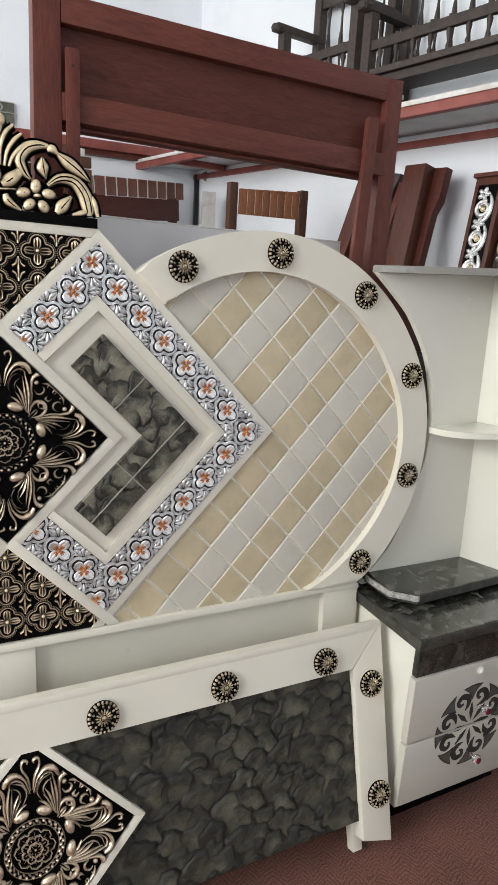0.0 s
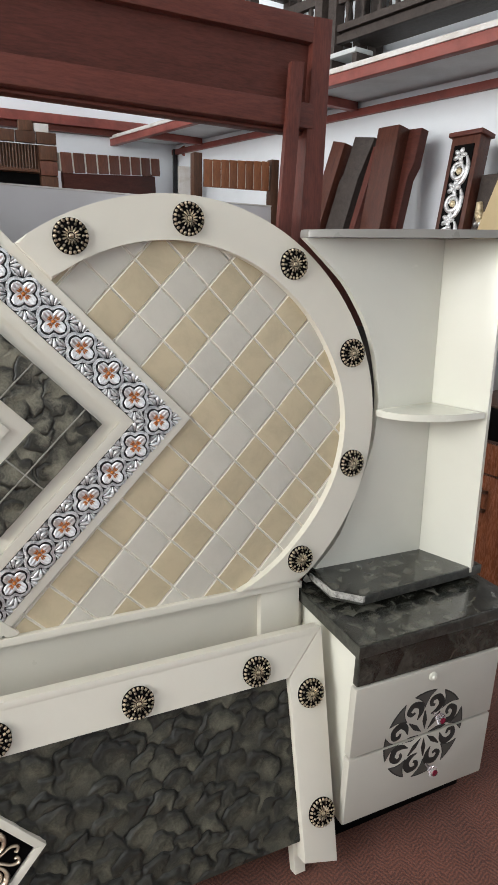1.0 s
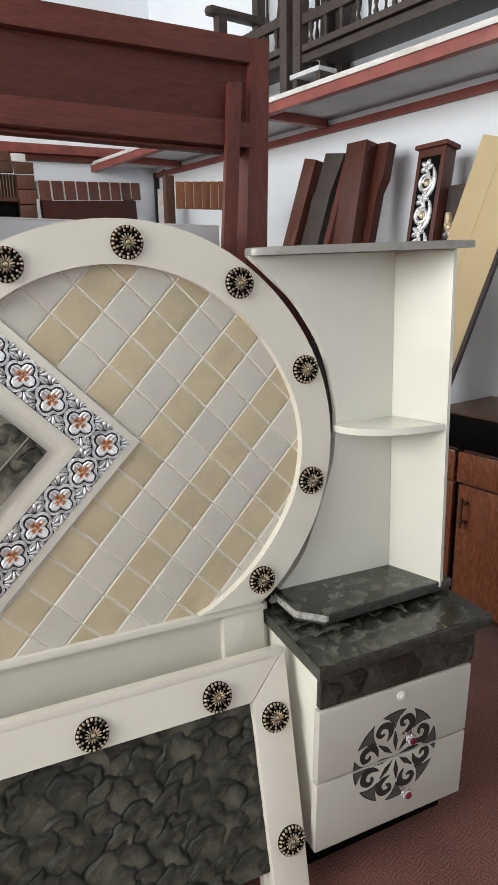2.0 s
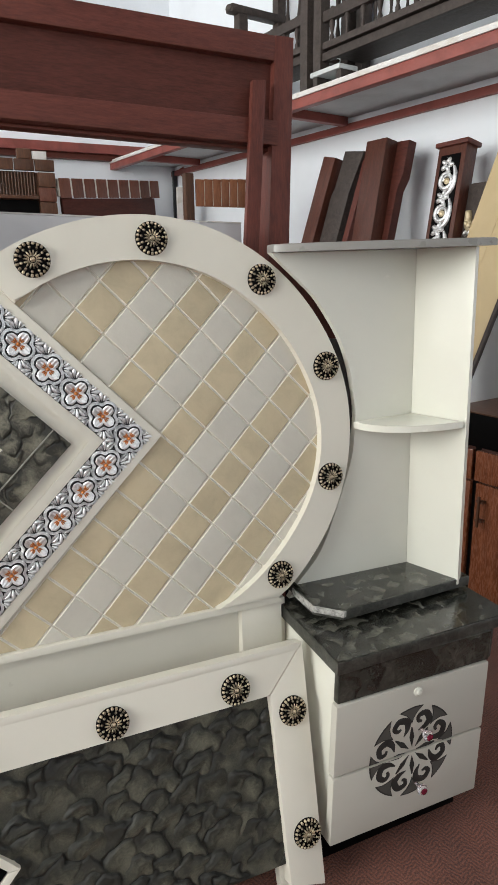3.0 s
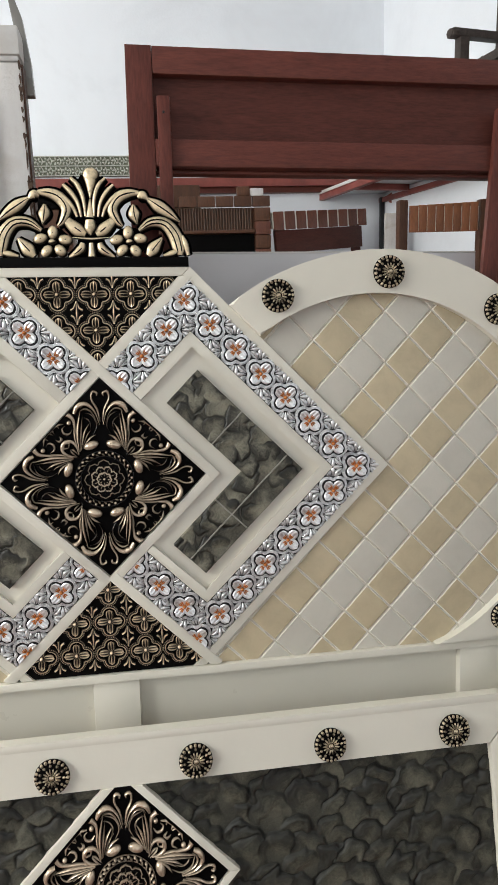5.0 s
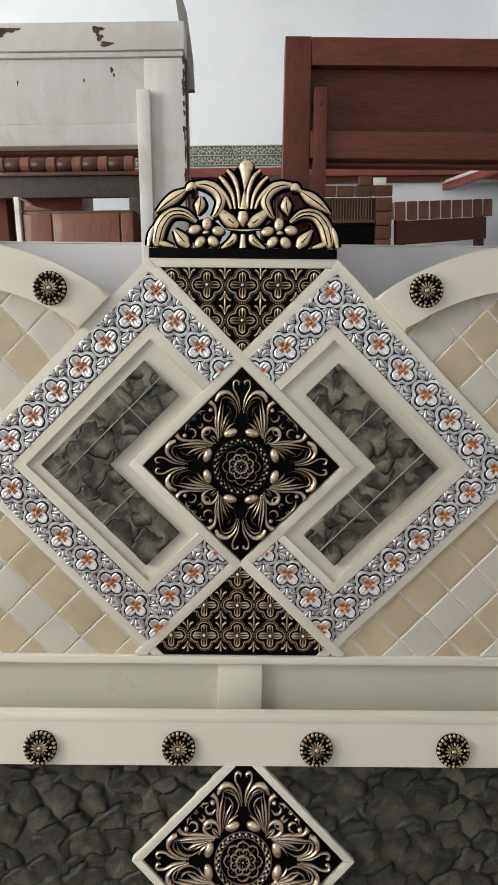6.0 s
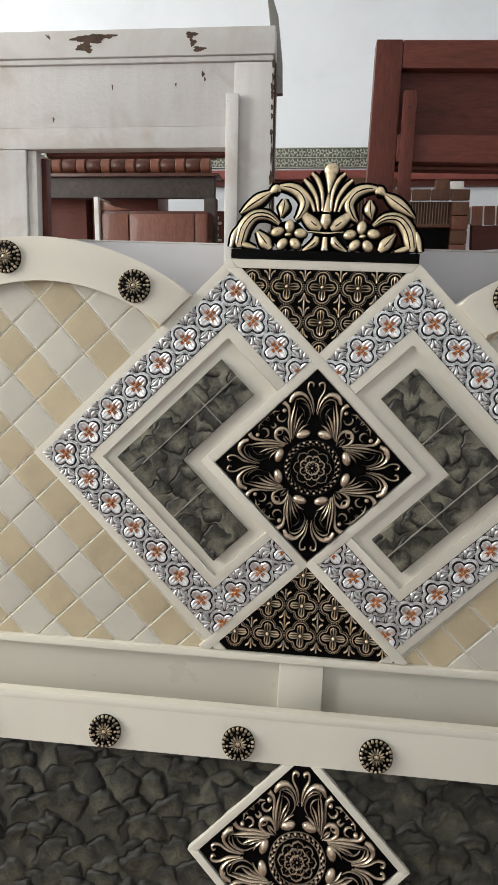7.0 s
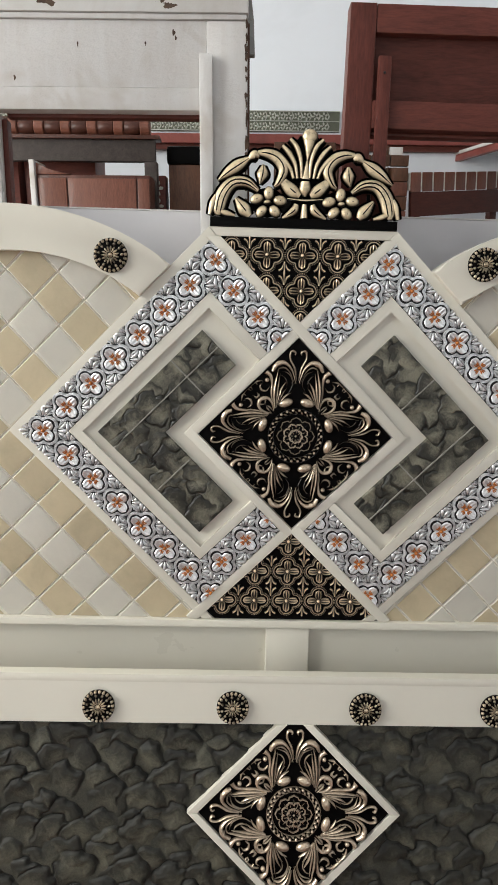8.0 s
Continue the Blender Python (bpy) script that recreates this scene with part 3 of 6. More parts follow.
def carved_tile(parent, half, y, z0=0.0, top=None, dx=0.0):
    """A square tile set on its corner: black ground, gilt scrolls turned four ways about a rope ring and a flower."""
    edge = half - 0.004
    r2 = math.sqrt(0.5)
    planes = [((sx * edge, 0, z0), (sx * r2, 0, sz * r2)) for sx in (1, -1) for sz in (1, -1)]
    over = [((0, 0, top), (0, 0, 1))] if top is not None else []
    ground = part("carved_tile", clip(prism([(half, z0), (0, z0 + half), (-half, z0), (0, z0 - half)], y, y + 0.01, 0.0015), over), BLACK, parent, "black tile carved with gilt scrolls")
    k = half / 412.0
    scroll, rope, bloom, dark = bmesh.new(), bmesh.new(), bmesh.new(), bmesh.new()
    strands = [
        # curled tip, hooked leaf and the fine lines in its hollow
        ([(5, 236), (14, 286), (34, 326), (30, 356), (12, 352), (14, 340)], (5, 8, 7, 8, 8, 5), 18),
        ([(7, 224), (24, 278), (56, 308), (90, 300), (105, 272)], (4, 7, 12, 15, 10), 30),
        ([(12, 222), (32, 268), (56, 288), (78, 284), (90, 268)], (3, 5, 7, 6, 3), 18),
        ([(40, 176), (20, 220), (36, 262), (76, 278)], (3, 5, 6, 3), 12),
        ([(56, 186), (44, 224), (58, 250), (84, 258)], (3, 5, 5, 2), 11),
        # spear of leaves fanning from the ring
        ([(93, 118), (95, 200), (80, 288)], (5, 9, 3), 26),
        ([(89, 118), (82, 192), (73, 268)], (5, 8, 2), 22),
        ([(86, 122), (70, 190), (50, 228)], (5, 8, 3), 22),
        ([(83, 126), (60, 180), (42, 206)], (4, 6, 2), 17),
        ([(80, 130), (50, 168), (24, 184)], (5, 8, 3), 18),
        ([(97, 124), (108, 186), (103, 250)], (5, 7, 3), 19),
        # spiral round its ball
        ([(100, 132), (106, 214), (112, 252), (138, 270), (166, 258), (178, 236), (168, 214)], (4, 8, 11, 14, 11, 8, 4), 24),
        ([(116, 208), (130, 190), (150, 194), (156, 212), (144, 224)], (4, 7, 8, 6, 3), 16),
        ([(146, 232), (172, 228), (196, 212), (204, 196), (192, 188)], (4, 8, 9, 7, 4), 17),
        ([(186, 172), (172, 162), (158, 170), (164, 182)], (3, 7, 6, 3), 14),
        # heart on the diagonal
        ([(96, 106), (102, 138), (124, 160), (152, 154), (154, 132), (136, 134)], (5, 9, 10, 12, 9, 5), 22),
        ([(92, 98), (114, 122), (130, 130)], (3, 7, 3), 14),
    ]
    for q in range(4):
        ca, sa = math.cos(q * math.pi / 2), math.sin(q * math.pi / 2)
        for mirror in (1, -1):
            for pts, w, h in strands:
                p = [(mirror * x, v) for x, v in pts]
                p = [((x * ca - v * sa) * k, z0 + (x * sa + v * ca) * k) for x, v in p]
                sweep(scroll, p, [b * k * 0.95 for b in w], h * k * 0.95, y, 14, 7)
            for x, v, rx, rz, h, turn in ((45, 140, 36, 22, 26, -0.30), (127, 235, 13, 13, 20, 0.0), (82, 301, 22, 13, 24, -0.25)):
                x, turn = mirror * x, turn * mirror
                dome(scroll, (x * ca - v * sa) * k, z0 + (x * sa + v * ca) * k, rx * k, rz * k, h * k, y, turn + q * math.pi / 2, 12, 4)
    for rad, w in ((117, 4), (94, 4)):
        loop_tube(rope, [(rad * k * math.cos(a), z0 + rad * k * math.sin(a)) for a in np.linspace(0, 2 * math.pi, 49)[:-1]], w * k, 9 * k, y)
    for j in range(26):
        a = 2 * math.pi * j / 26
        dome(rope, 110 * k * math.cos(a), z0 + 110 * k * math.sin(a), 9 * k, 9 * k, 20 * k, y, 0, 8, 3)
        b = a + 0.12
        sweep(rope, [(94 * k * math.cos(b - 0.10), z0 + 94 * k * math.sin(b - 0.10)), (101 * k * math.cos(b), z0 + 101 * k * math.sin(b)), (108 * k * math.cos(b + 0.06), z0 + 108 * k * math.sin(b + 0.06))],
              (3 * k, 7 * k, 3 * k), 17 * k, y, 4, 5)
    for size, lift, off in ((80, 6, 0.0), (54, 12, 0.39), (29, 18, 0.1)):
        line = []
        for j in range(72):
            a = 2 * math.pi * j / 72
            r = size * (0.70 + 0.24 * abs(math.cos(4 * (a + off))) ** 0.6 + 0.06 * abs(math.cos(12 * (a + off))))
            line.append((r * k * math.cos(a), z0 + r * k * math.sin(a)))
        prism(line, y - lift * k, y + 0.001, 0.0, dark)
        loop_tube(bloom, line, 4.2 * k, 8 * k, y - (lift - 1) * k)
        for j in range(8):
            a = math.pi / 4 * j - off
            sweep(bloom, [(size * 0.45 * k * math.cos(a), z0 + size * 0.45 * k * math.sin(a)), (size * 0.82 * k * math.cos(a), z0 + size * 0.82 * k * math.sin(a))], (1.2 * k, 2.2 * k, 1 * k), 4 * k, y - (lift - 1) * k, 3, 4)
    dome(bloom, 0, z0, 8 * k, 8 * k, 25 * k, y, 0, 9, 3)
    ground.location.x = dx
    part("scrollwork", clip(scroll, planes + over), ROSE_RUBBED_SHADED, ground, "rose-gold acanthus scrolls", 60)
    part("rope_ring", clip(rope, over), ROSE_RUBBED_SHADED, ground, "gilt rope ring", 60)
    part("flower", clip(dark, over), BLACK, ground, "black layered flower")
    part("flower_edge", clip(bloom, over), ROSE_RUBBED_SHADED, ground, "bronze scalloped petal edges", 60)


def quatrefoil(e, c, n=40):
    """The outline of four circles of radius c, their middles e from the centre."""
    pts = []
    for j in range(n):
        a = 2 * math.pi * (j + 0.5) / n
        f = (a + math.pi / 4) % (math.pi / 2) - math.pi / 4
        r = e * math.cos(f) + math.sqrt(c * c - (e * math.sin(f)) ** 2)
        pts.append((r * math.cos(a), r * math.sin(a)))
    return pts


def petal_dish(bm, x, z, p, turn, a, y, r0, r1, wide, lift, rib):
    """A ribbed petal that rises from the heart at r0 to its rim at r1, on the way a from (x, z)."""
    rows, cols = 7, 12
    grid = []
    for i in range(rows + 1):
        u = i / rows
        half = wide * math.sqrt(max(0.0, 1 - (2 * u - 1) ** 2)) ** 0.8 + 0.004
        ring = []
        for j in range(cols + 1):
            v = 2 * j / cols - 1
            along, across = r0 + (r1 - r0) * u - 0.02 * v * v * (1 - u), half * v
            h = lift * u ** 1.2 * (1 - 0.35 * v * v) + rib * math.cos(3 * math.pi * v) * math.sin(math.pi * min(1, u * 1.05)) + 0.03
            ca, sa = math.cos(a + turn), math.sin(a + turn)
            ring.append(bm.verts.new((x + (along * ca - across * sa) * p, y - h * p, z + (along * sa + across * ca) * p)))
        grid.append(ring)
    for g0, g1 in zip(grid, grid[1:]):
        for j in range(cols):
            bm.faces.new((g0[j], g0[j + 1], g1[j + 1], g1[j]))


def flower_tile(style, x, z, p, turn, y, planes=()):
    """One four-petalled cell of the pressed tiles, pitch p: beaded and plain outlines, corner leaves, ribbed petals, flower heart."""
    bm = bmesh.new()
    ca, sa = math.cos(turn), math.sin(turn)
    silver = style == "silver"

    def at(u, v):
        return (x + (u * ca - v * sa) * p, z + (u * sa + v * ca) * p)

    def stain(start, index):
        for f in list(bm.faces)[start:]:
            f.material_index = index
    for q in quatrefoil(0.236, 0.246, 60):
        dome(bm, *at(*q), 0.024 * p, 0.024 * p, (0.075 if silver else 0.060) * p, y, 0, 6, 2)
    loop_tube(bm, [at(*q) for q in quatrefoil(0.230, 0.208 if silver else 0.196, 48)], (0.032 if silver else 0.024) * p, (0.085 if silver else 0.070) * p, y)
    if silver:
        prism([at(*q) for q in quatrefoil(0.236, 0.264, 48)], y - 0.042 * p, y - 0.001 * p, 0.0, bm)
        n = len(bm.faces)
        prism([at(*q) for q in quatrefoil(0.230, 0.192, 48)], y - 0.050 * p, y - 0.002 * p, 0.0, bm)
        stain(n, 3)
    if silver:
        for j in range(4):
            a = j * math.pi / 2 + math.pi / 4
            for e, r1, w in ((0.0, 0.72, 0.064), (0.46, 0.66, 0.058), (-0.46, 0.66, 0.058), (0.82, 0.585, 0.034), (-0.82, 0.585, 0.034)):
                q0, q1 = at(0.435 * math.cos(a + e * 0.25), 0.435 * math.sin(a + e * 0.25)), at(r1 * math.cos(a + e * 0.62), r1 * math.sin(a + e * 0.62))
                mid = ((q0[0] + q1[0]) / 2 + 0.03 * p * math.cos(a + turn), (q0[1] + q1[1]) / 2 + 0.03 * p * math.sin(a + turn))
                sweep(bm, [q0, mid, q1], (0.012 * p, w * p, w * 0.5 * p), 0.085 * p, y, 5, 6)
    else:
        # an upright stem with two leaves above and below the meeting of two cells
        for up in (1, -1):
            sweep(bm, [at(0.5, up * 0.17), at(0.5, up * 0.34), at(0.5, up * 0.495)], (0.034 * p, 0.026 * p, 0.040 * p), 0.085 * p, y, 6, 6)
            for e in (1, -1):
                sweep(bm, [at(0.5 + e * 0.03, up * 0.22), at(0.5 + e * 0.075, up * 0.36), at(0.5 + e * 0.16, up * 0.42)], (0.014 * p, 0.034 * p, 0.036 * p), 0.085 * p, y, 6, 6)
    for j in range(4):
        n = len(bm.faces)
        petal_dish(bm, x, z, p, turn, j * math.pi / 2, y - (0.025 * p if silver else 0), 0.055, 0.372 if silver else 0.365, 0.146 if silver else 0.118, 0.085 if silver else 0.045, 0.014 if silver else 0.030)
        stain(n, 1)
    n = len(bm.faces)
    dome(bm, x, z, 0.068 * p, 0.068 * p, (0.145 if silver else 0.125) * p, y, 0, 8, 3)
    if silver:
        for j in range(4):
            a = j * math.pi / 2 + turn
            for e in (-0.32, 0, 0.32):
                r = 0.130 if e else 0.150
                dome(bm, x + r * p * math.cos(a + e), z + r * p * math.sin(a + e), 0.092 * p, 0.026 * p, 0.114 * p, y, a + e, 7, 2)
    stain(n, 2)
    clip(bm, planes)
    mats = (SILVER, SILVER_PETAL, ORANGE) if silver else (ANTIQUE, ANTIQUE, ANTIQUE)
    me = finish(bm, "flower_tile", mats[0], 60)
    me.materials.append(mats[1])
    me.materials.append(mats[2])
    me.materials.append(DARK_SILVER)
    return me


# The bed headboard
bed = thing("bed_headboard", LEANED, "cream wooden bed headboard with tiled round wings and carved gilt tiles", "headboard")
PITCH = 0.0742
GILT_PITCH = 0.0735
CX, CZ = 0.63, -0.015


def wing_outer(a):
    return float(np.interp(a, (-60, -40, -15, 10, 35, 60, 95, 112, 140), (0.498, 0.487, 0.480, 0.475, 0.467, 0.470, 0.482, 0.492, 0.520)))


def wing_inner(a):
    return float(np.interp(a, (-76, -65, -43, -21, 0, 27, 53, 75, 93, 105, 119, 137), (0.430, 0.418, 0.402, 0.401, 0.394, 0.374, 0.370, 0.379, 0.390, 0.398, 0.410, 0.426)))


def polar(r, a):
    return (CX + r * math.cos(radians(a)), CZ + r * math.sin(radians(a)))


def smoothed(fn, a0, a1, n):
    """The outline with its kinks rounded off."""
    out = []
    for k in range(n + 1):
        a = a0 + (a1 - a0) * k / n
        out.append(polar(sum(fn(a + e) for e in (-9, -6, -3, 0, 3, 6, 9)) / 7, a))
    return out


# chevron edge: s = x + z = 0.621
def angle_where(fn, lo, hi, test):
    for _ in range(50):
        mid = (lo + hi) / 2
        x, z = polar(fn(mid), mid)
        lo, hi = (mid, hi) if test(x, z) else (lo, mid)
    return (lo + hi) / 2


out_top = angle_where(wing_outer, 60, 175, lambda x, z: x + z > 0.627)
in_top = angle_where(wing_inner, 60, 175, lambda x, z: x + z > 0.627)
out_low = min((abs(polar(wing_outer(a), a)[1] + 0.432), a) for a in np.linspace(-80, -30, 501))[1]
in_low = min((abs(polar(wing_inner(a), a)[1] + 0.432), a) for a in np.linspace(-88, -50, 501))[1]
rim = smoothed(wing_outer, out_low, out_top, 56) + smoothed(wing_inner, in_top, in_low, 56)
field = smoothed(lambda a: wing_outer(a) - 0.02, out_low, out_top, 48) + [(0.40, 0.20), (0.60, 0.0), (0.22, -0.40), (0.22, -0.432)]
KNOBS = ((0.376, 0.371), (0.618, 0.418), (0.871, 0.336), (1.038, 0.133), (1.047, -0.142), (0.901, -0.372))


def tile_mesh(poly, mat, y0=0.0072):
    """A tile whose edges fall into a V-shaped pale groove."""
    bm = bmesh.new()
    c = Vector((sum(x for x, _ in poly) / len(poly), sum(z for _, z in poly) / len(poly)))
    levels = ((0.0, y0 + 0.0054), (0.0004, y0 + 0.0048), (0.0030, y0 + 0.0003), (0.0038, y0), (0.010, y0 - 0.0002))
    area = sum(a[0] * b[1] - b[0] * a[1] for a, b in zip(poly, poly[1:] + poly[:1]))
    if area < 0:
        poly = poly[::-1]
    neat = []
    for p in poly:
        if not neat or (Vector(p) - Vector(neat[-1])).length > 0.007:
            neat.append(p)
    if (Vector(neat[0]) - Vector(neat[-1])).length < 0.007:
        neat.pop()
    poly, n = neat, len(neat)
    if n < 3:
        return None
    if min((Vector(a) - Vector(b)).length for a, b in zip(poly, poly[1:] + poly[:1])) < 0.03:
        levels = levels[:4]
    rings = []
    for grow, y in levels:
        ring = []
        for k in range(n):
            p0, p1, p2 = Vector(poly[k - 1]), Vector(poly[k]), Vector(poly[(k + 1) % n])
            e0, e1 = (p1 - p0).normalized(), (p2 - p1).normalized()
            n0, n1 = Vector((-e0.y, e0.x)), Vector((-e1.y, e1.x))
            v = (n0 + n1) / max(0.25, 1 + n0.dot(n1))
            q = p1 + v * grow
            if grow and (q - p1).length > (c - p1).length * 0.9:
                q = p1 + (c - p1) * 0.9
            ring.append(bm.verts.new((q.x, y, q.y)))
        rings.append(ring)
    for i, (a, b) in enumerate(zip(rings, rings[1:])):
        for j in range(n):
            bm.faces.new((a[j], a[(j + 1) % n], b[(j + 1) % n], b[j])).material_index = 1 if i < 2 else 0
    bm.faces.new(rings[-1])
    me = finish(bm, "tile", mat, 20)
    me.materials.append(GROUT)
    return me


def cut_poly(poly, inside):
    """Cuts a convex polygon by the half plane inside(x, z) >= 0 (a linear function)."""
    out = []
    for p, q in zip(poly, poly[1:] + poly[:1]):
        a, b = inside(*p), inside(*q)
        if a >= 0:
            out.append(p)
        if (a < 0) != (b < 0):
            t = a / (a - b)
            out.append((p[0] + (q[0] - p[0]) * t, p[1] + (q[1] - p[1]) * t))
    return out


TP = 0.110  # tile size along a diagonal coordinate


def d_line(i):
    return -0.616 + i * (0.1095 if i > 0 else 0.1125)


for side_sign in (1, -1):
    turned_over = (lambda p: p) if side_sign == 1 else flip
    wing = part("wing_panel", prism(turned_over(field), 0.0128, 0.04, 0.0), GROUT, bed, "round wing panel")
    rim_ob = part("wing_rim", prism(turned_over(rim), -0.014, 0.036, 0.006, segs=2), CREAM, bed, "curved cream rim with rosettes", 30)
    for kx, kz in KNOBS if side_sign == 1 else ((0.394, 0.369), (0.675, 0.421)) + KNOBS[2:]:
        rosette(bed, side_sign * kx, -0.0142, kz)
    # tiles in diagonal stripes
    for i in range(-9, 10):
        for j in range(-3, 19):
            d0, d1 = d_line(i), d_line(i + 1)
            s0, s1 = 0.624 + (j - 10) * TP, 0.624 + (j - 9) * TP
            quad = [sd(s, d + 0.03 * (s - 0.66)) for s, d in ((s0, d0), (s1, d0), (s1, d1), (s0, d1))]
            quad = cut_poly(quad, lambda x, z: z + 0.4345)
            quad = cut_poly(quad, lambda x, z: x - 0.2) if quad else quad
            if len(quad) < 3:
                continue
            cx, cz = sum(p[0] for p in quad) / len(quad), sum(p[1] for p in quad) / len(quad)
            far = math.hypot(cx - CX, cz - CZ)
            s, d = cx + cz, cz - cx
            if (far > 0.47 and (cx > CX or cz > 0)) or (s < 0.56 and d > -0.56):
                continue
            if (s0 + TP <= 0.60 and d0 >= -0.60):
                continue
            ux, uz = (cx - CX) / max(far, 1e-6), (cz - CZ) / max(far, 1e-6)
            if cx > CX or cz > 0:
                quad = cut_poly(quad, lambda x, z: 0.455 - (x - CX) * ux - (z - CZ) * uz)
            if len(quad) < 3 or max(abs(p[0] - quad[0][0]) for p in quad) < 0.012:
                continue
            me = tile_mesh(turned_over(quad), TILE_TAN if i % 2 != 0 else TILE_PALE)
            if me:
                part("tile", me, None, wing)

# centre: back board, recess floors, diagonal mouldings
centre = [(-0.195, 0.434), (0.195, 0.434), (0.605, 0.0), (0.205, -0.431), (-0.205, -0.431), (-0.605, 0.0)]
part("centre_board", prism(centre, 0.009, 0.04), CREAM, bed, "recessed cream centre board")


def moulding(poly, y0=0.0, y1=0.018, bevel=0.0016):
    part("moulding", prism(poly, y0, y1, bevel), CREAM, bed)


moulding([(-0.195, 0.434), (0.195, 0.434), (0.178, 0.4155), (-0.178, 0.4155)])
for sgn in (1, -1):
    g = (lambda p: p) if sgn == 1 else flip
    moulding(g([(0.1952, 0.434), (0.6225, -0.0005), (0.198, -0.431), (0.170, -0.431), (0.5985, 0.0), (0.1855, 0.4155), (0.1782, 0.4155)]))
    moulding(g([sd(*q) for q in ((0.2450, 0.112), (0.494, 0.112), (0.494, -0.494), (-0.083, -0.494), (-0.083, -0.2430), (-0.055, -0.2430), (-0.055, -0.465),
                                 (0.465, -0.465), (0.465, 0.079), (0.2450, 0.079))]))
    # the crossing strips round the diamond and along the two triangles
    moulding(g(cut_poly(sd_rect(0.2135, 0.2446, -0.2425, 0.66), lambda x, z: 0.4152 - z)), -0.0004 - 0.0004 * (sgn + 1))
    moulding(g(sd_rect(-0.2425, -0.2135, -0.2135, 0.2425)), -0.0006 - 0.0004 * (sgn + 1))
    moulding(g(cut_poly(sd_rect(-0.2225, -0.1905, -0.66, -0.2138), lambda x, z: z + 0.431)), -0.0010 - 0.0004 * (sgn + 1))

    # grey brushed tiles standing in the recess, with raised pale joints
    rng = np.random.default_rng(31 + sgn)
    strokes = [(rng.uniform(-0.02, 0.43), rng.uniform(-0.43, 0.02), rng.uniform(0.024, 0.052), rng.uniform(0.6, 1.2), rng.uniform(-math.pi, math.pi), rng.uniform(0.24, 0.62)) for _ in range(120)]
    laid = ((0.291, 0.425, -0.1625, 0.019), (0.291, 0.425, -0.3565, -0.1655), (0.1755, 0.425, -0.425, -0.3595), (-0.014, 0.1725, -0.425, -0.3595), (0.1755, 0.2905, -0.3565, -0.290), (-0.014, 0.1725, -0.3565, -0.290))
    joints = ((0.291, 0.425, -0.1653, -0.1627), (-0.014, 0.425, -0.3593, -0.3567), (0.1727, 0.1753, -0.425, -0.3594), (0.1727, 0.1753, -0.3566, -0.290))
    if sgn == -1:
        laid = ((0.285, 0.3595, -0.1125, 0.017), (0.3625, 0.430, -0.1125, 0.017), (0.285, 0.3595, -0.429, -0.1155), (0.3625, 0.430, -0.429, -0.1155), (0.1745, 0.2849, -0.429, -0.284), (-0.015, 0.1715, -0.429, -0.284))
        joints = ((0.3597, 0.3623, -0.385, 0.017), (0.285, 0.3596, -0.1153, -0.1127), (0.3624, 0.430, -0.1153, -0.1127), (0.1717, 0.1743, -0.429, -0.284))
    for s0, s1, d0, d1 in laid:
        ss, ds = np.arange(s0, s1 + 0.0015, 0.0018), np.arange(d0, d1 + 0.0015, 0.0018)
        ss, ds = np.linspace(s0, s1, len(ss)), np.linspace(d0, d1, len(ds))
        h, tone = stroke_field(ss, ds, strokes, 0.34, 0.04)
        S, D = np.meshgrid(np.concatenate(([s0], ss, [s1])), np.concatenate(([d0], ds, [d1])))
        Y = np.pad(-0.001 - 0.75 * np.maximum(h, -0.004), 1, constant_values=0.0155)
        face = field_mesh("stone_tile", np.stack([sgn * (S - D) / 2, Y, (S + D) / 2], -1), np.pad(tone, 1, mode="edge"), STROKED_TILE)
        if sgn == 1:
            face.flip_normals()
        part("stone_tile", face, None, bed, "dark grey brushed tile")
    for s0, s1, d0, d1 in joints:
        ws, wd = (0.0008, 0) if s1 - s0 < d1 - d0 else (0, 0.0008)
        part("tile_joint", prism(g(sd_rect(s0 - ws, s1 + ws, d0 - wd, d1 + wd)), -0.0050, 0.0155, 0.0012), JOINT, bed, "pale raised joint")

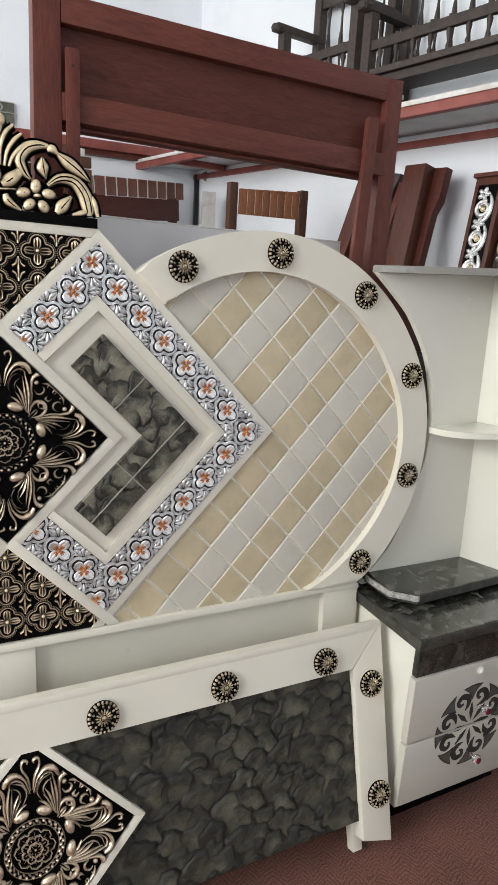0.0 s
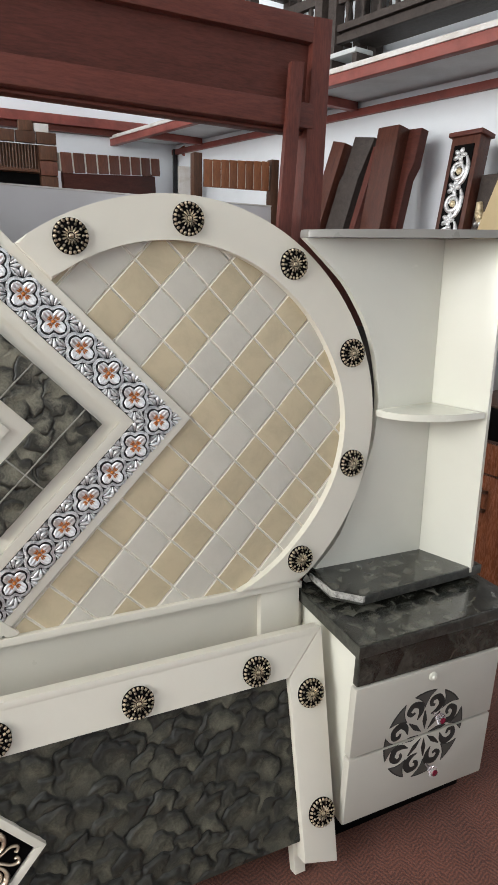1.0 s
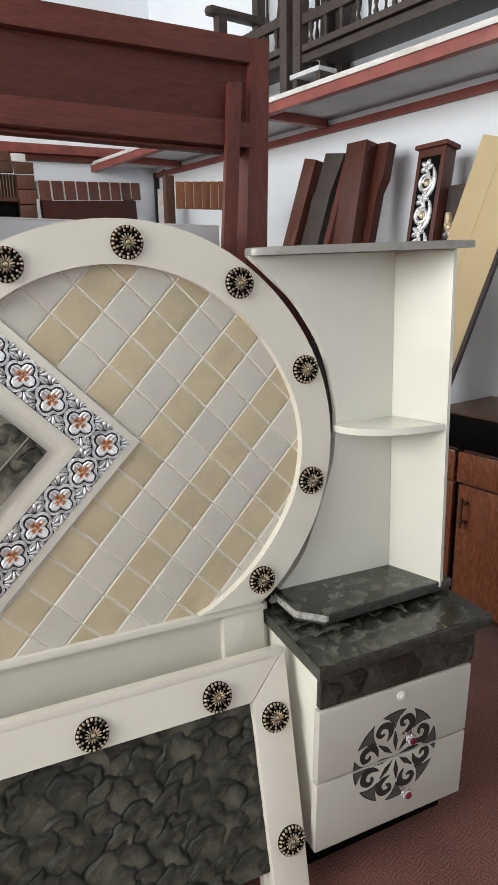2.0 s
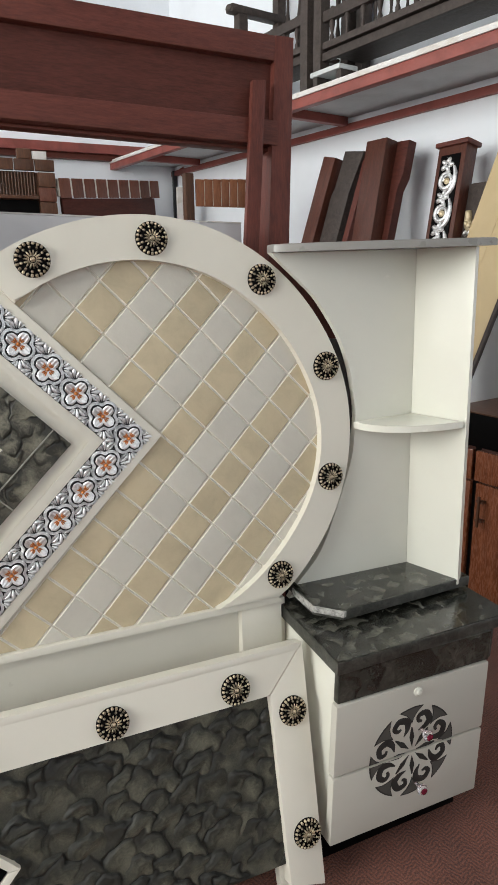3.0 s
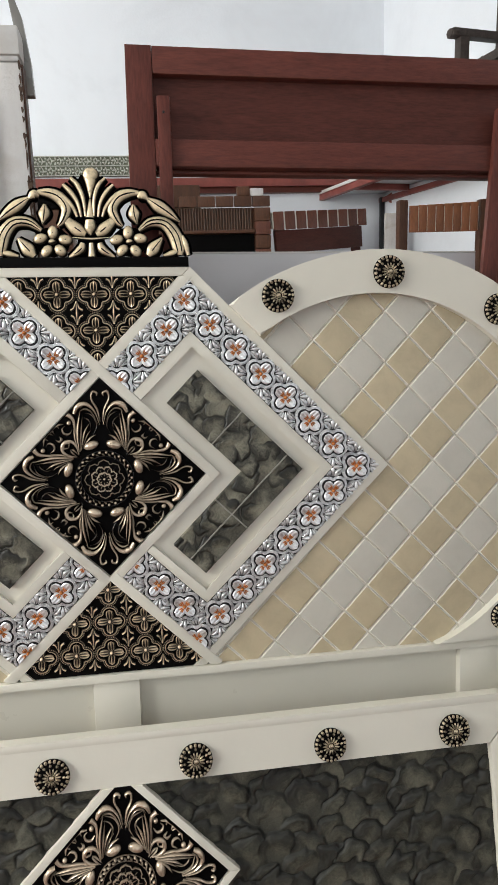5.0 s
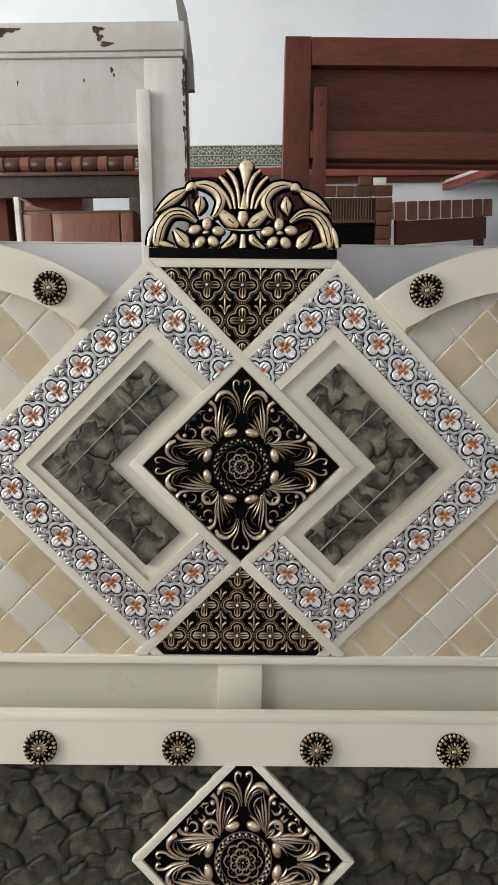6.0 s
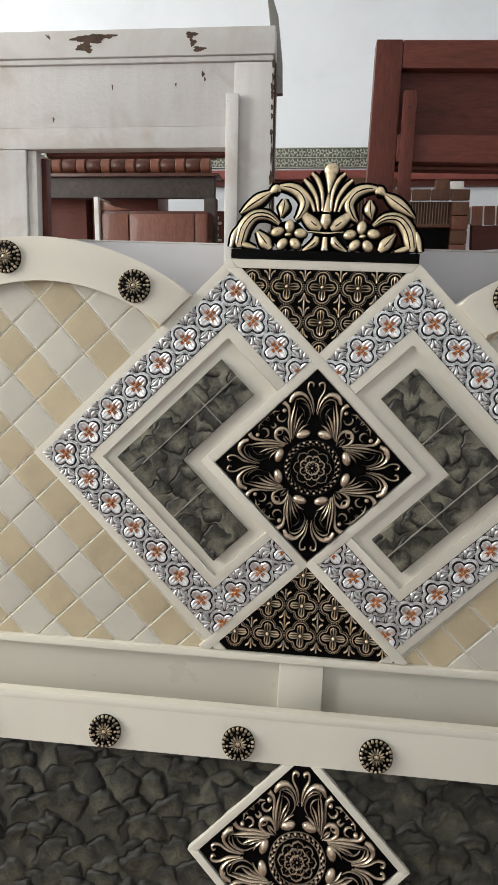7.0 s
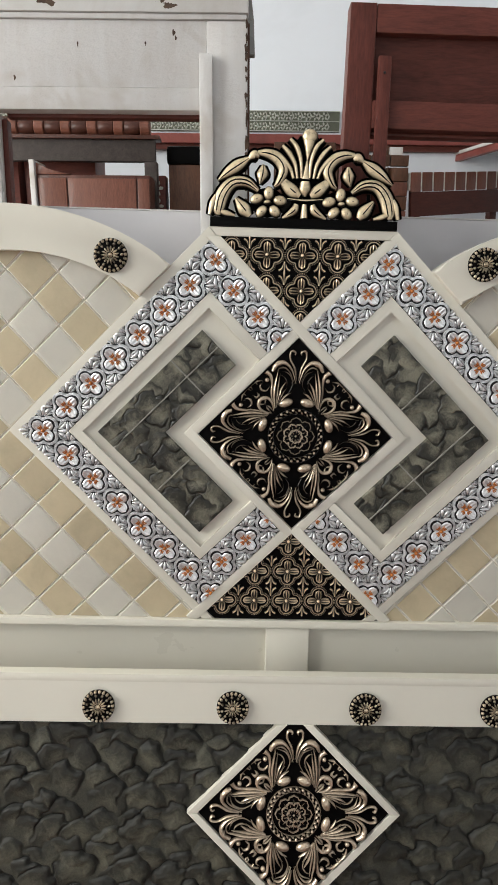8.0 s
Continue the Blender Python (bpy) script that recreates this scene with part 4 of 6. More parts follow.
# silver pressed tiles: cells in rows along the two diagonals
CELL = [((a * 0.02625, 0, b * 0.02625), (a * 0.7071, 0, b * 0.7071)) for a in (1, -1) for b in (1, -1)]
SILVER_FLOWER = flower_tile("silver", 0, 0, PITCH, math.pi / 4, 0.003, CELL)
GILT_FLOWER = flower_tile("gilt", 0, 0, GILT_PITCH, 0.0, 0.003)
for sgn in (1, -1):
    g = (lambda p: p) if sgn == 1 else flip
    for rect in ((0.4945, 0.6005, -0.6005, 0.2160), (-0.1900, 0.4940, -0.6005, -0.4945), (0.2450, 0.4940, 0.1125, 0.2160), (-0.1900, -0.0835, -0.4940, -0.2430)):
        strip = part("silver_border", prism(g(sd_rect(*rect)), 0.003, 0.0155), DARK_SILVER, bed, "silver pressed tile border with orange-tinted flowers")
        s0, s1, d0, d1 = rect
        along_s = (s1 - s0) > (d1 - d0)
        step = 0.105
        r2 = math.sqrt(0.5)
        planes = []
        for sv, dv, ns, nd in ((s0, 0, -1, 0), (s1, 0, 1, 0), (0, d0, 0, -1), (0, d1, 0, 1)):
            x, z = sd(sv, dv)
            nx, nz = (ns - nd) * r2, (ns + nd) * r2
            planes.append(((sgn * x, 0, z), (sgn * nx, 0, nz)))
        for k in range(int(max(s1 - s0, d1 - d0) / step) + 1):
            u = (k + (0.44 if s1 < 0 or d0 > 0 else 0.5)) * step
            s, d = (s1 - u, (d0 + d1) / 2) if along_s else ((s0 + s1) / 2, d0 + u)
            x, z = sd(s, d)
            whole = (u + 0.05 < (s1 - s0) if along_s else u + 0.05 < (d1 - d0))
            if whole and k:
                part("flower_tile", SILVER_FLOWER, None, strip, m=pose(sgn * x, 0, z))
            else:
                part("flower_tile", flower_tile("silver", sgn * x, z, PITCH, math.pi / 4, 0.003, planes), None, strip)

# gilt pressed tiles in the two triangles
for tri, lab in (([(-0.1705, 0.4155), (0.1705, 0.4155), (0.0, 0.245)], "upper"), ([(0.0, -0.2225), (0.2075, -0.430), (-0.2075, -0.430)], "lower")):
    panel = part("gilt_tile_panel", prism(tri, 0.003, 0.0155), BLACK, bed, "black triangular panel with gilt quatrefoil relief")
    top = lab == "upper"
    cx, cz = sum(p[0] for p in tri) / 3, sum(p[1] for p in tri) / 3
    planes = []
    for a, b in zip(tri, tri[1:] + tri[:1]):
        n = Vector((b[1] - a[1], a[0] - b[0])).normalized()
        if n.dot(Vector((a[0] - cx, a[1] - cz))) < 0:
            n = -n
        planes.append(((a[0], 0, a[1]), (n.x, 0, n.y)))
    for row in range(4):
        for col in range(-3, 4):
            z = (0.380 - 0.072 * row) if top else (-0.3835 + 0.071 * row)
            x = GILT_PITCH * col - (0 if top else 0.006)
            reach = [(x - c[0]) * n[0] + (z - c[2]) * n[2] for c, n in planes]
            if max(reach) > 0.034:
                continue
            if max(reach) < -0.058:
                part("flower_tile", GILT_FLOWER, None, panel, m=pose(x, 0, z))
            else:
                me = flower_tile("gilt", x, z, GILT_PITCH, 0.0, 0.003, planes)
                if len(me.polygons) > 20:
                    part("flower_tile", me, None, panel)

carved_tile(bed, 0.2115, 0.004)

# lower board, rail, posts
part("foot_rail", prism([(-0.90, -0.4325), (0.90, -0.4325), (0.915, -0.450), (-0.915, -0.450)], -0.004, 0.03, 0.003), CREAM, bed, "thin cream rail under the tiles")
part("lower_panel", prism([(-0.93, -0.4505), (0.93, -0.4505), (0.93, -0.98), (-0.93, -0.98)], 0.022, 0.04), CREAM, bed, "recessed cream lower panel")
for x0, x1 in ((-0.050, 0.051), (0.800, 0.912), (-0.912, -0.800)):
    part("post", prism([(x0, -0.4508), (x1, -0.4508), (x1, -1.075), (x0, -1.075)], 0.002, 0.04, 0.006), CREAM, bed, "flat cream post")

# the carved crest
crest = part("crest_base", prism([(-0.193, 0.4345), (0.193, 0.4345), (0.193, 0.4535), (-0.193, 0.4535)], -0.004, 0.03, 0.003), BLACK, bed, "black bar under the crest")


def crest_at(u, v):
    """From points read in the camera's view: u from the middle, v up from the bar."""
    return (u * 0.001168, 0.4535 + v * 0.001168)


CREST = [  # points, widths, groove
    ([(7, 68), (9, 96), (17, 118), (29, 131)], (3, 4.2, 5, 3.4), 0),
    ([(14, 67), (19, 90), (30, 108), (42, 120)], (3, 4.2, 5, 3.4), 0),
    ([(21, 67), (27, 82), (40, 98), (55, 108)], (3, 4.2, 5, 2.6), 0),
    ([(84, 107), (66, 106), (48, 98), (38, 80), (46, 60), (54, 52)], (5, 9, 11, 10, 7, 3), 1),
    ([(82, 100), (90, 103), (100, 96)], (4, 9, 3), 0),
    ([(97, 99), (116, 86), (134, 74), (152, 60)], (3, 11, 9, 2), 1),
    ([(74, 88), (75, 72), (79, 56)], (3, 11, 2), 1),
    ([(82, 45), (102, 58), (126, 57), (143, 38), (150, 14), (151, 3)], (4, 9, 11, 13, 12, 6), 2),
    ([(96, 2), (106, 14), (121, 32)], (6, 12, 3), 1),
    ([(122, 2), (138, 6), (154, 12)], (3, 6, 2), 0),
    ([(156, 36), (161, 22), (166, 3)], (3, 6, 4), 0),
    ([(9, 38), (22, 46), (39, 61)], (6, 12, 8), 1),
    ([(14, 24), (19, 12), (38, 0)], (5, 8, 3), 1),
]


def crest_piece(name, label, build):
    """One carved piece, its face gilt, with raised black lines drawn where its grooves run."""
    bm, cut = bmesh.new(), bmesh.new()
    build(bm, cut)
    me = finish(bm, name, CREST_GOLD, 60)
    piece = part(name, me, None, crest, label)
    if len(cut.faces):
        part("groove", cut, BLACK, piece, "raised black line drawn for a groove", 60)
    return piece


shade_crest = bmesh.new()
for sgn in (1, -1):
    for pts, w, groove in CREST:
        p = [crest_at(*q) for q in pts]
        p = [(sgn * x, z) for x, z in p]

        def strand(bm, cut):
            sweep(bm, p, [b * 0.00113 for b in w], 0.0085, 0.003, 16, 8)
            for k in range(groove):
                off = (0.0 if groove == 1 else (-0.0048, 0.0048)[k]) * sgn
                mid = [Vector(q) for q in p]
                run = []
                for n in range(len(mid)):
                    t = (mid[min(n + 1, len(mid) - 1)] - mid[max(n - 1, 0)]).normalized()
                    run.append(mid[n] + Vector((-t.y, t.x)) * off * (w[n] / max(w)))
                sweep(cut, [tuple(q) for q in run], [0.0006] + [0.0024] * (len(p) - 2) + [0.0006], 0.0100 if groove == 1 else 0.0094, 0.003, 14, 4)
        crest_piece("carved_leaf", "pale gold carved leaf", strand)
        sweep(shade_crest, p, [(b + 4.0) * 0.00112 for b in w], -0.012, 0.004, 14, 5)
    for fu, fv, turn in ((43, 29, 0.2), (63, 41, 1.5), (84, 31, 2.9), (75, 10, -0.9), (52, 11, 0.8)):
        fx, fz = crest_at(fu, fv)

        def petal(bm, cut):
            dome(bm, sgn * fx, fz, 0.0150, 0.0112, 0.0085, 0.003, turn if sgn == 1 else math.pi - turn, 10, 3)
            dome(cut, sgn * fx, fz, 0.0026, 0.0020, 0.0104, 0.003, 0, 6, 2)
        crest_piece("petal", "pale gold carved petal", petal)
    fx, fz = crest_at(65, 26)
    crest_piece("flower_heart", "pale gold flower heart", lambda bm, cut: dome(bm, sgn * fx, fz, 0.0085, 0.0055, 0.011, 0.003, 0, 9, 3))
    dome(shade_crest, sgn * fx, fz, 0.035, 0.03, -0.012, 0.004, 0, 12, 2)
crest_piece("finial", "pale gold round-topped central plume", lambda bm, cut: (sweep(bm, [crest_at(2, 98), crest_at(4, 118), crest_at(5, 134)], [0.002, 0.009, 0.0150], 0.0098, 0.003, 10, 8), dome(bm, *crest_at(5.5, 136), 0.0165, 0.0155, 0.0105, 0.003, 0, 14, 4)))
crest_piece("carved_leaf", "pale gold carved leaf", lambda bm, cut: sweep(bm, [crest_at(0, 66), crest_at(1, 80), crest_at(2, 97)], [0.010, 0.0065, 0.0025], 0.0085, 0.003, 8, 7))
crest_piece("bowl", "pale gold bowl of the vase", lambda bm, cut: (sweep(bm, [crest_at(0, 37), crest_at(0, 48), crest_at(0, 62)], [0.004, 0.0125, 0.010], 0.0115, 0.003, 8, 8), sweep(cut, [crest_at(0, 40), crest_at(0, 60)], [0.0006, 0.0016, 0.0006], 0.0122, 0.003, 6, 4)))
crest_piece("collar", "pale gold collar of the vase", lambda bm, cut: sweep(bm, [crest_at(-31, 33), crest_at(0, 30), crest_at(31, 33)], [0.0015, 0.0032, 0.0032, 0.0015], 0.009, 0.003, 12, 6))
crest_piece("foot", "pale gold foot of the vase", lambda bm, cut: sweep(bm, [crest_at(0, 24), crest_at(0, 1)], [0.0055, 0.0085], 0.009, 0.003, 8, 7))
sweep(shade_crest, [crest_at(0, 0), crest_at(0, 60)], [0.05, 0.036, 0.026, 0.040, 0.048], -0.012, 0.004, 10, 5)
sweep(shade_crest, [crest_at(0, 56), crest_at(1, 96), crest_at(4, 136)], [0.036, 0.046, 0.034, 0.019], -0.012, 0.004, 10, 5)
part("crest_backing", shade_crest, BLACK, crest, "black carved ground", 60, kind="stuff")

# The footboard that leans in front
FOOT = LEANED @ pose(0, -0.13, -0.57, -11.3)
foot = thing("bed_footboard", FOOT, "cream bed footboard with grey shell-textured panel, leaning on the headboard", "footboard")
part("top_rail", prism([(-0.90, 0.067), (0.90, 0.067), (0.802, -0.036), (-0.802, -0.036)], 0.0, 0.035, 0.0), CREAM, foot, "cream top rail")
part("rail_bevel", prism([(-0.90, 0.0675), (0.90, 0.0675), (0.89, 0.05), (-0.89, 0.05)], -0.001, 0.034, 0.004), CREAM, foot)
for sgn in (1, -1):
    g = (lambda p: p) if sgn == 1 else flip
    part("stile", prism(g([(0.902, 0.066), (0.892, -0.50), (0.804, -0.475), (0.804, -0.038)]), -0.0015, 0.035, 0.005), CREAM, foot, "cream side stile")
    part("leg", prism(g([(0.826, -0.38), (0.792, -0.38), (0.794, -0.518), (0.822, -0.518)]), 0.0345, 0.06, 0.002), CREAM, foot, "narrow cream leg")
    for x in (0.161, 0.444, 0.721) if sgn == 1 else (0.124, 0.410, 0.69):
        rosette(foot, sgn * x, -0.002, 0.0)
    rosette(foot, sgn * 0.856, -0.002, -0.083)
    rosette(foot, sgn * 0.858, -0.002, -0.368)


def shell_panel():
    """A plaster panel of overlapping trowelled shells."""
    rng = np.random.default_rng(5)
    xs, zs = np.linspace(-0.806, 0.806, 900), np.linspace(-0.43, -0.034, 230)
    lobes = []
    for i in range(12):
        for j in range(28):
            lobes.append((-0.86 + 0.064 * (j + 0.5 * (i % 2)) + rng.normal(0, 0.013), -0.012 - 0.040 * i + rng.normal(0, 0.009), rng.uniform(0.030, 0.047), rng.uniform(1.0, 2.0),
                          rng.normal(-0.25, 0.50), float(np.clip(rng.normal(0.40, 0.07), 0.25, 0.6))))
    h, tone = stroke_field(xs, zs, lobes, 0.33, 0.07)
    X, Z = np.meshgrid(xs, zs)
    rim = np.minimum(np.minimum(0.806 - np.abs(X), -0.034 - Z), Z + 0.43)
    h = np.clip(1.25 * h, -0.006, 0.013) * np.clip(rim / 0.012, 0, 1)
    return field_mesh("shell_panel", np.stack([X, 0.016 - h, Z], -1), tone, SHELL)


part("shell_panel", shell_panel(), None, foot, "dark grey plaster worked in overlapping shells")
part("panel_back", prism([(-0.806, -0.034), (0.806, -0.034), (0.806, -0.432), (-0.806, -0.432)], 0.0235, 0.034), GREY_STONE, foot)
FC = -0.2255
DX = 0.0115
for sgn in (1, -1):
    a, b = 0.2285, 0.2065
    top = -0.0365
    up = [(DX + sgn * (FC + a - top), top), (DX + sgn * a, FC), (DX + sgn * b, FC), (DX + sgn * (FC + b - top), top)]
    part("diamond_frame", prism(up, -0.004, 0.0155, 0.002), CREAM, foot)
    part("diamond_frame", prism([(DX, FC - a), (DX + sgn * a, FC - 0.0003), (DX + sgn * b, FC - 0.0003), (DX, FC - b)], -0.004, 0.0155, 0.002), CREAM, foot)
carved_tile(foot, 0.2045, 0.001, FC, -0.0365, DX)

def slab(poly, z0, z1, bevel=0.003):
    """A plate with its outline in x and y."""
    bm = prism(poly, 0.0, z1 - z0, bevel)
    bm.transform(Matrix(((1, 0, 0, 0), (0, 0, 1, 0), (0, -1, 0, z1), (0, 0, 0, 1))))
    return bm


def marbled_face(poly, z, parent, seed, m=None):
    """The lacquered upper face of a slab, brushed in dark and light strokes."""
    rng = np.random.default_rng(seed)
    lo, hi = [min(p[k] for p in poly) for k in (0, 1)], [max(p[k] for p in poly) for k in (0, 1)]
    xs, ys = np.linspace(lo[0], hi[0], int((hi[0] - lo[0]) / 0.0025)), np.linspace(lo[1], hi[1], int((hi[1] - lo[1]) / 0.0025))
    lobes = []
    for i in range(14):
        for j in range(18):
            lobes.append((lo[0] - 0.03 + 0.064 * (j + 0.5 * (i % 2)) + rng.normal(0, 0.013), hi[1] + 0.02 - 0.040 * i + rng.normal(0, 0.009), rng.uniform(0.030, 0.047), 1.0, rng.normal(0.3, 0.5), float(np.clip(rng.normal(0.36, 0.07), 0.2, 0.55))))
    h, tone = stroke_field(xs, ys, lobes, 0.34, 0.08)
    X, Y = np.meshgrid(xs, ys)
    me = field_mesh("marbled_face", np.stack([X, Y, z + 0.02 * h], -1), tone, MARBLE_FACE)
    bm = bmesh.new()
    bm.from_mesh(me)
    mid = Vector((sum(p[0] for p in poly) / len(poly), sum(p[1] for p in poly) / len(poly)))
    planes = []
    for a, b in zip(poly, poly[1:] + poly[:1]):
        n = Vector((b[1] - a[1], a[0] - b[0])).normalized()
        if n.dot(Vector(a) - mid) < 0:
            n = -n
        planes.append(((a[0] - n.x * 0.003, a[1] - n.y * 0.003, 0), (n.x, n.y, 0)))
    clip(bm, planes)
    bm.to_mesh(me)
    bm.free()
    part("marbled_face", me, None, parent, "lacquered face in dark and light strokes", m=m)


# The bedside cabinet
NIGHT = pose(1.14, 0, 0, 0, 1.4) @ pose(-1.14, 0, 0)
night = thing("bedside_cabinet", NIGHT, "cream two-drawer bedside cabinet with pierced ornament and dark marbled top", "cabinet")
part("body", box(0.907, 1.3390, -0.278, 0.085, 0.078, 0.5655, 0.003), IVORY, night, "ivory lacquered carcass")
part("plinth", box(0.917, 1.337, -0.232, 0.07, -0.006, 0.0775, 0.002), BLACK, night, "black recessed plinth")
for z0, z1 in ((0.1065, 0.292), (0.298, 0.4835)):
    part("drawer_front", box(0.891, 1.336, -0.302, -0.2785, z0, z1, 0.004), DRAWER, night, "cream drawer front, darkened for shade")
apron = box(0.896, 1.339, -0.296, -0.2785, 0.4865, 0.567, 0.002)
part("apron", apron, MARBLE, night, "dark marbled apron")
rng = np.random.default_rng(12)
axs, azs = np.linspace(0.898, 1.337, 170), np.linspace(0.4885, 0.565, 34)
ah, atone = stroke_field(axs, azs, [(0.88 + 0.05 * k + rng.normal(0, 0.01), 0.527 + rng.normal(0, 0.015), rng.uniform(0.035, 0.05), 1.0, rng.normal(-1.2, 0.4), float(np.clip(rng.normal(0.30, 0.05), 0.15, 0.5))) for k in range(12)], 0.14, 0.10)
AX, AZ = np.meshgrid(axs, azs)
part("marbled_face", field_mesh("marbled_face", np.stack([AX, -0.2968 - 0.02 * ah, AZ], -1), atone, MARBLE_FACE), None, night, "lacquered face in dark strokes")
part("side_apron", box(1.3395, 1.352, -0.29, 0.08, 0.4865, 0.567, 0.002), MARBLE, night, "dark marbled side apron")
part("top_slab", slab([(0.885, -0.306), (1.405, -0.290), (1.405, 0.09), (0.897, 0.09)], 0.5675, 0.5978, 0.005), MARBLE, night, "dark grey marbled top slab")
marbled_face([(0.885, -0.306), (1.405, -0.290), (1.405, 0.09), (0.897, 0.09)], 0.5983, night, 3)


TOWER = pose(1.313, 0, 0.612, 0, -1.4) @ pose(-1.313, 0, -0.612)
FLAT = TOWER.inverted() @ NIGHT
tower = thing("corner_shelf", TOWER, "ivory open corner shelf with curved back on the bedside cabinet", "shelf")
FOOT = [(0.935, 0.03), (0.930, -0.120), (0.984, -0.174), (1.395, -0.150), (1.395, 0.06), (0.97, 0.06)]
# Added block; its black carries the shadow under the base slab.
part("foot_block", slab([(0.965, 0.03), (0.965, -0.105), (1.37, -0.115), (1.37, 0.05)], 0.5988, 0.6112, 0.002), BLACK, tower, "recessed foot, black for the shadow under the slab", m=FLAT)
part("base_slab", slab(FOOT, 0.6115, 0.6372, 0.003), MARBLE, tower, "dark marbled base slab", m=FLAT)
marbled_face(FOOT, 0.6377, tower, 8, FLAT)
part("slab_edge", slab([(0.9262, -0.02), (0.9262, -0.122), (0.982, -0.1775), (0.990, -0.1755), (0.9305, -0.1195), (0.9305, -0.02)], 0.620, 0.6355, 0.001), BARE_EDGE, tower, "pale bare edge of the slab", m=FLAT)
curve = smooth_path([(0.883, 1.476), (0.920, 1.445), (0.958, 1.412), (0.999, 1.374), (1.039, 1.321), (1.073, 1.266), (1.099, 1.200), (1.118, 1.116), (1.122, 1.070), (1.119, 1.020), (1.112, 0.960), (1.080, 0.860), (1.028, 0.731), (0.962, 0.656), (0.935, 0.616)], 48)
lean = math.tan(radians(1.4))
outline = [(p.x + 0.005 + lean * (p.y - 0.612), p.y) for p in curve]
part("back_panel", prism(outline + [(1.313, 0.616), (1.313, 1.476)], -0.010, 0.008, 0.003, segs=3), IVORY, tower, "curved ivory back panel", 50)
part("side_panel", slab([(1.3128, 0.008), (1.3128, -0.0125), (1.366, -0.155), (1.380, -0.150), (1.329, 0.008)], 0.616, 1.476, 0.003), IVORY, tower, "upright ivory side panel")
tops = [(0.915, 0.02), (0.912, -0.02), (0.935, -0.045)] + [(0.935 + 0.47 * k / 12, -0.045 - 0.135 * math.sin(math.pi / 2 * k / 12)) for k in range(1, 13)] + [(1.412, -0.16), (1.412, 0.02)]
part("top_shelf", slab(tops, 1.4765, 1.494, 0.006), GREY_EDGE, tower, "grey-edged rounded top shelf")
mids = [(1.130, -0.0102)] + [(1.358 - 0.228 * math.cos(math.pi / 2 * k / 14), -0.014 - 0.140 * math.sin(math.pi / 2 * k / 14)) for k in range(15)] + [(1.3130, -0.0102)]
part("middle_shelf", slab(mids, 1.046, 1.063, 0.006), IVORY, tower, "rounded ivory middle shelf")


def ornament():
    """The round ornament over both drawers, its openings drawn as dark plates: eight at the rim, eight curled drops,
    eight inner points.
    """
    ox, oz, r = 1.113, 0.2985, 0.124

    def at(rad, deg):
        a = radians(deg)
        return (ox + r * rad * math.cos(a), oz + r * rad * math.sin(a))

    def pierced(name, build, mat):
        for z, up in ((0.2985, -1), (0.2915, 1)):
            bm = build()
            clip(bm, [((0, 0, z), (0, 0, up))])
            if len(bm.faces) > 2:
                part(name, bm, mat, night, "dark plate drawn for an opening")
            else:
                bm.free()
    for q in range(8):
        a = 45 * q + 5
        for grow, front, mat in ((0.0, -0.3027, HOLLOW), (0.03, -0.3031, HOLLOW_PALE)):
            side_in = [(0.97 - grow, 16.5 - 2.4 * 60 * grow / 4), (0.86, 8.5 - 60 * grow), (0.74, 3.6 - 45 * grow), (0.62 + 2.2 * grow, 0.0)]
            rim_open = [at(1.0 - grow, a + (16.5 - 90 * grow) * (k / 3 - 1)) for k in range(7)] + [at(r, a + e) for r, e in side_in[1:]] + [at(r, a - e) for r, e in side_in[1:3][::-1]]
            pierced("rim_opening", lambda: prism(rim_open, front, -0.299, 0.0), mat)
        b = a + 22.5
        curl = [at(0.44, b + 3), at(0.56, b - 12), at(0.72, b - 13.5), at(0.83, b - 2), at(0.77, b + 9), at(0.66, b + 8), at(0.64, b)]

        def drop():
            bm = bmesh.new()
            sweep(bm, curl, (0.0015, 0.0075, 0.0095, 0.0085, 0.0070, 0.0055, 0.0035), 0.0008, -0.3021, 26, 5)
            return bm
        pierced("curled_opening", drop, HOLLOW)
        pierced("inner_opening", lambda: prism([at(0.10, a), at(0.33, a - 10), at(0.55, a - 1.5), at(0.55, a + 1.5), at(0.33, a + 10)], -0.3027, -0.299, 0.0), HOLLOW)


ornament()
for x, z in ((1.136, 0.352), (1.134, 0.199)):
    pull = part("drawer_pull", turned([(0.004, 0), (0.004, 0.014), (0.012, 0.018), (0.0145, 0.026), (0.010, 0.031)], 10), CRYSTAL, night, "clear crystal drawer pull", m=pose(x, -0.303, z, 90))
    part("pull_insert", turned([(0.0085, 0.0312), (0.0085, 0.0335), (0.005, 0.0345)], 10), GARNET, pull, "dark red insert")
part("lock_rosette", turned([(0.012, 0), (0.012, 0.004), (0.007, 0.006), (0.006, 0.010), (0.003, 0.011)], 14), IVORY, night, "round white lock cover", m=pose(1.115, -0.3025, 0.4625, 90))

# The maroon bed end behind
MB = 0.052
maroon = thing("maroon_bed", LEANED, "maroon stained wooden bed end standing behind the headboard", "bed frame")
part("top_rail", box(0.137, 0.955, MB, MB + 0.035, 0.828, 0.882, 0.003), MAROON, maroon)
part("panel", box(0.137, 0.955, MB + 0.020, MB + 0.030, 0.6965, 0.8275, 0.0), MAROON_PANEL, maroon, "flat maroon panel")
part("lower_rail", box(0.137, 0.955, MB - 0.004, MB + 0.033, 0.645, 0.700, 0.004), MAROON, maroon)
part("lower_rail", box(0.137, 0.955, MB + 0.02, MB + 0.05, 0.637, 0.6445, 0.003), MAROON, maroon)
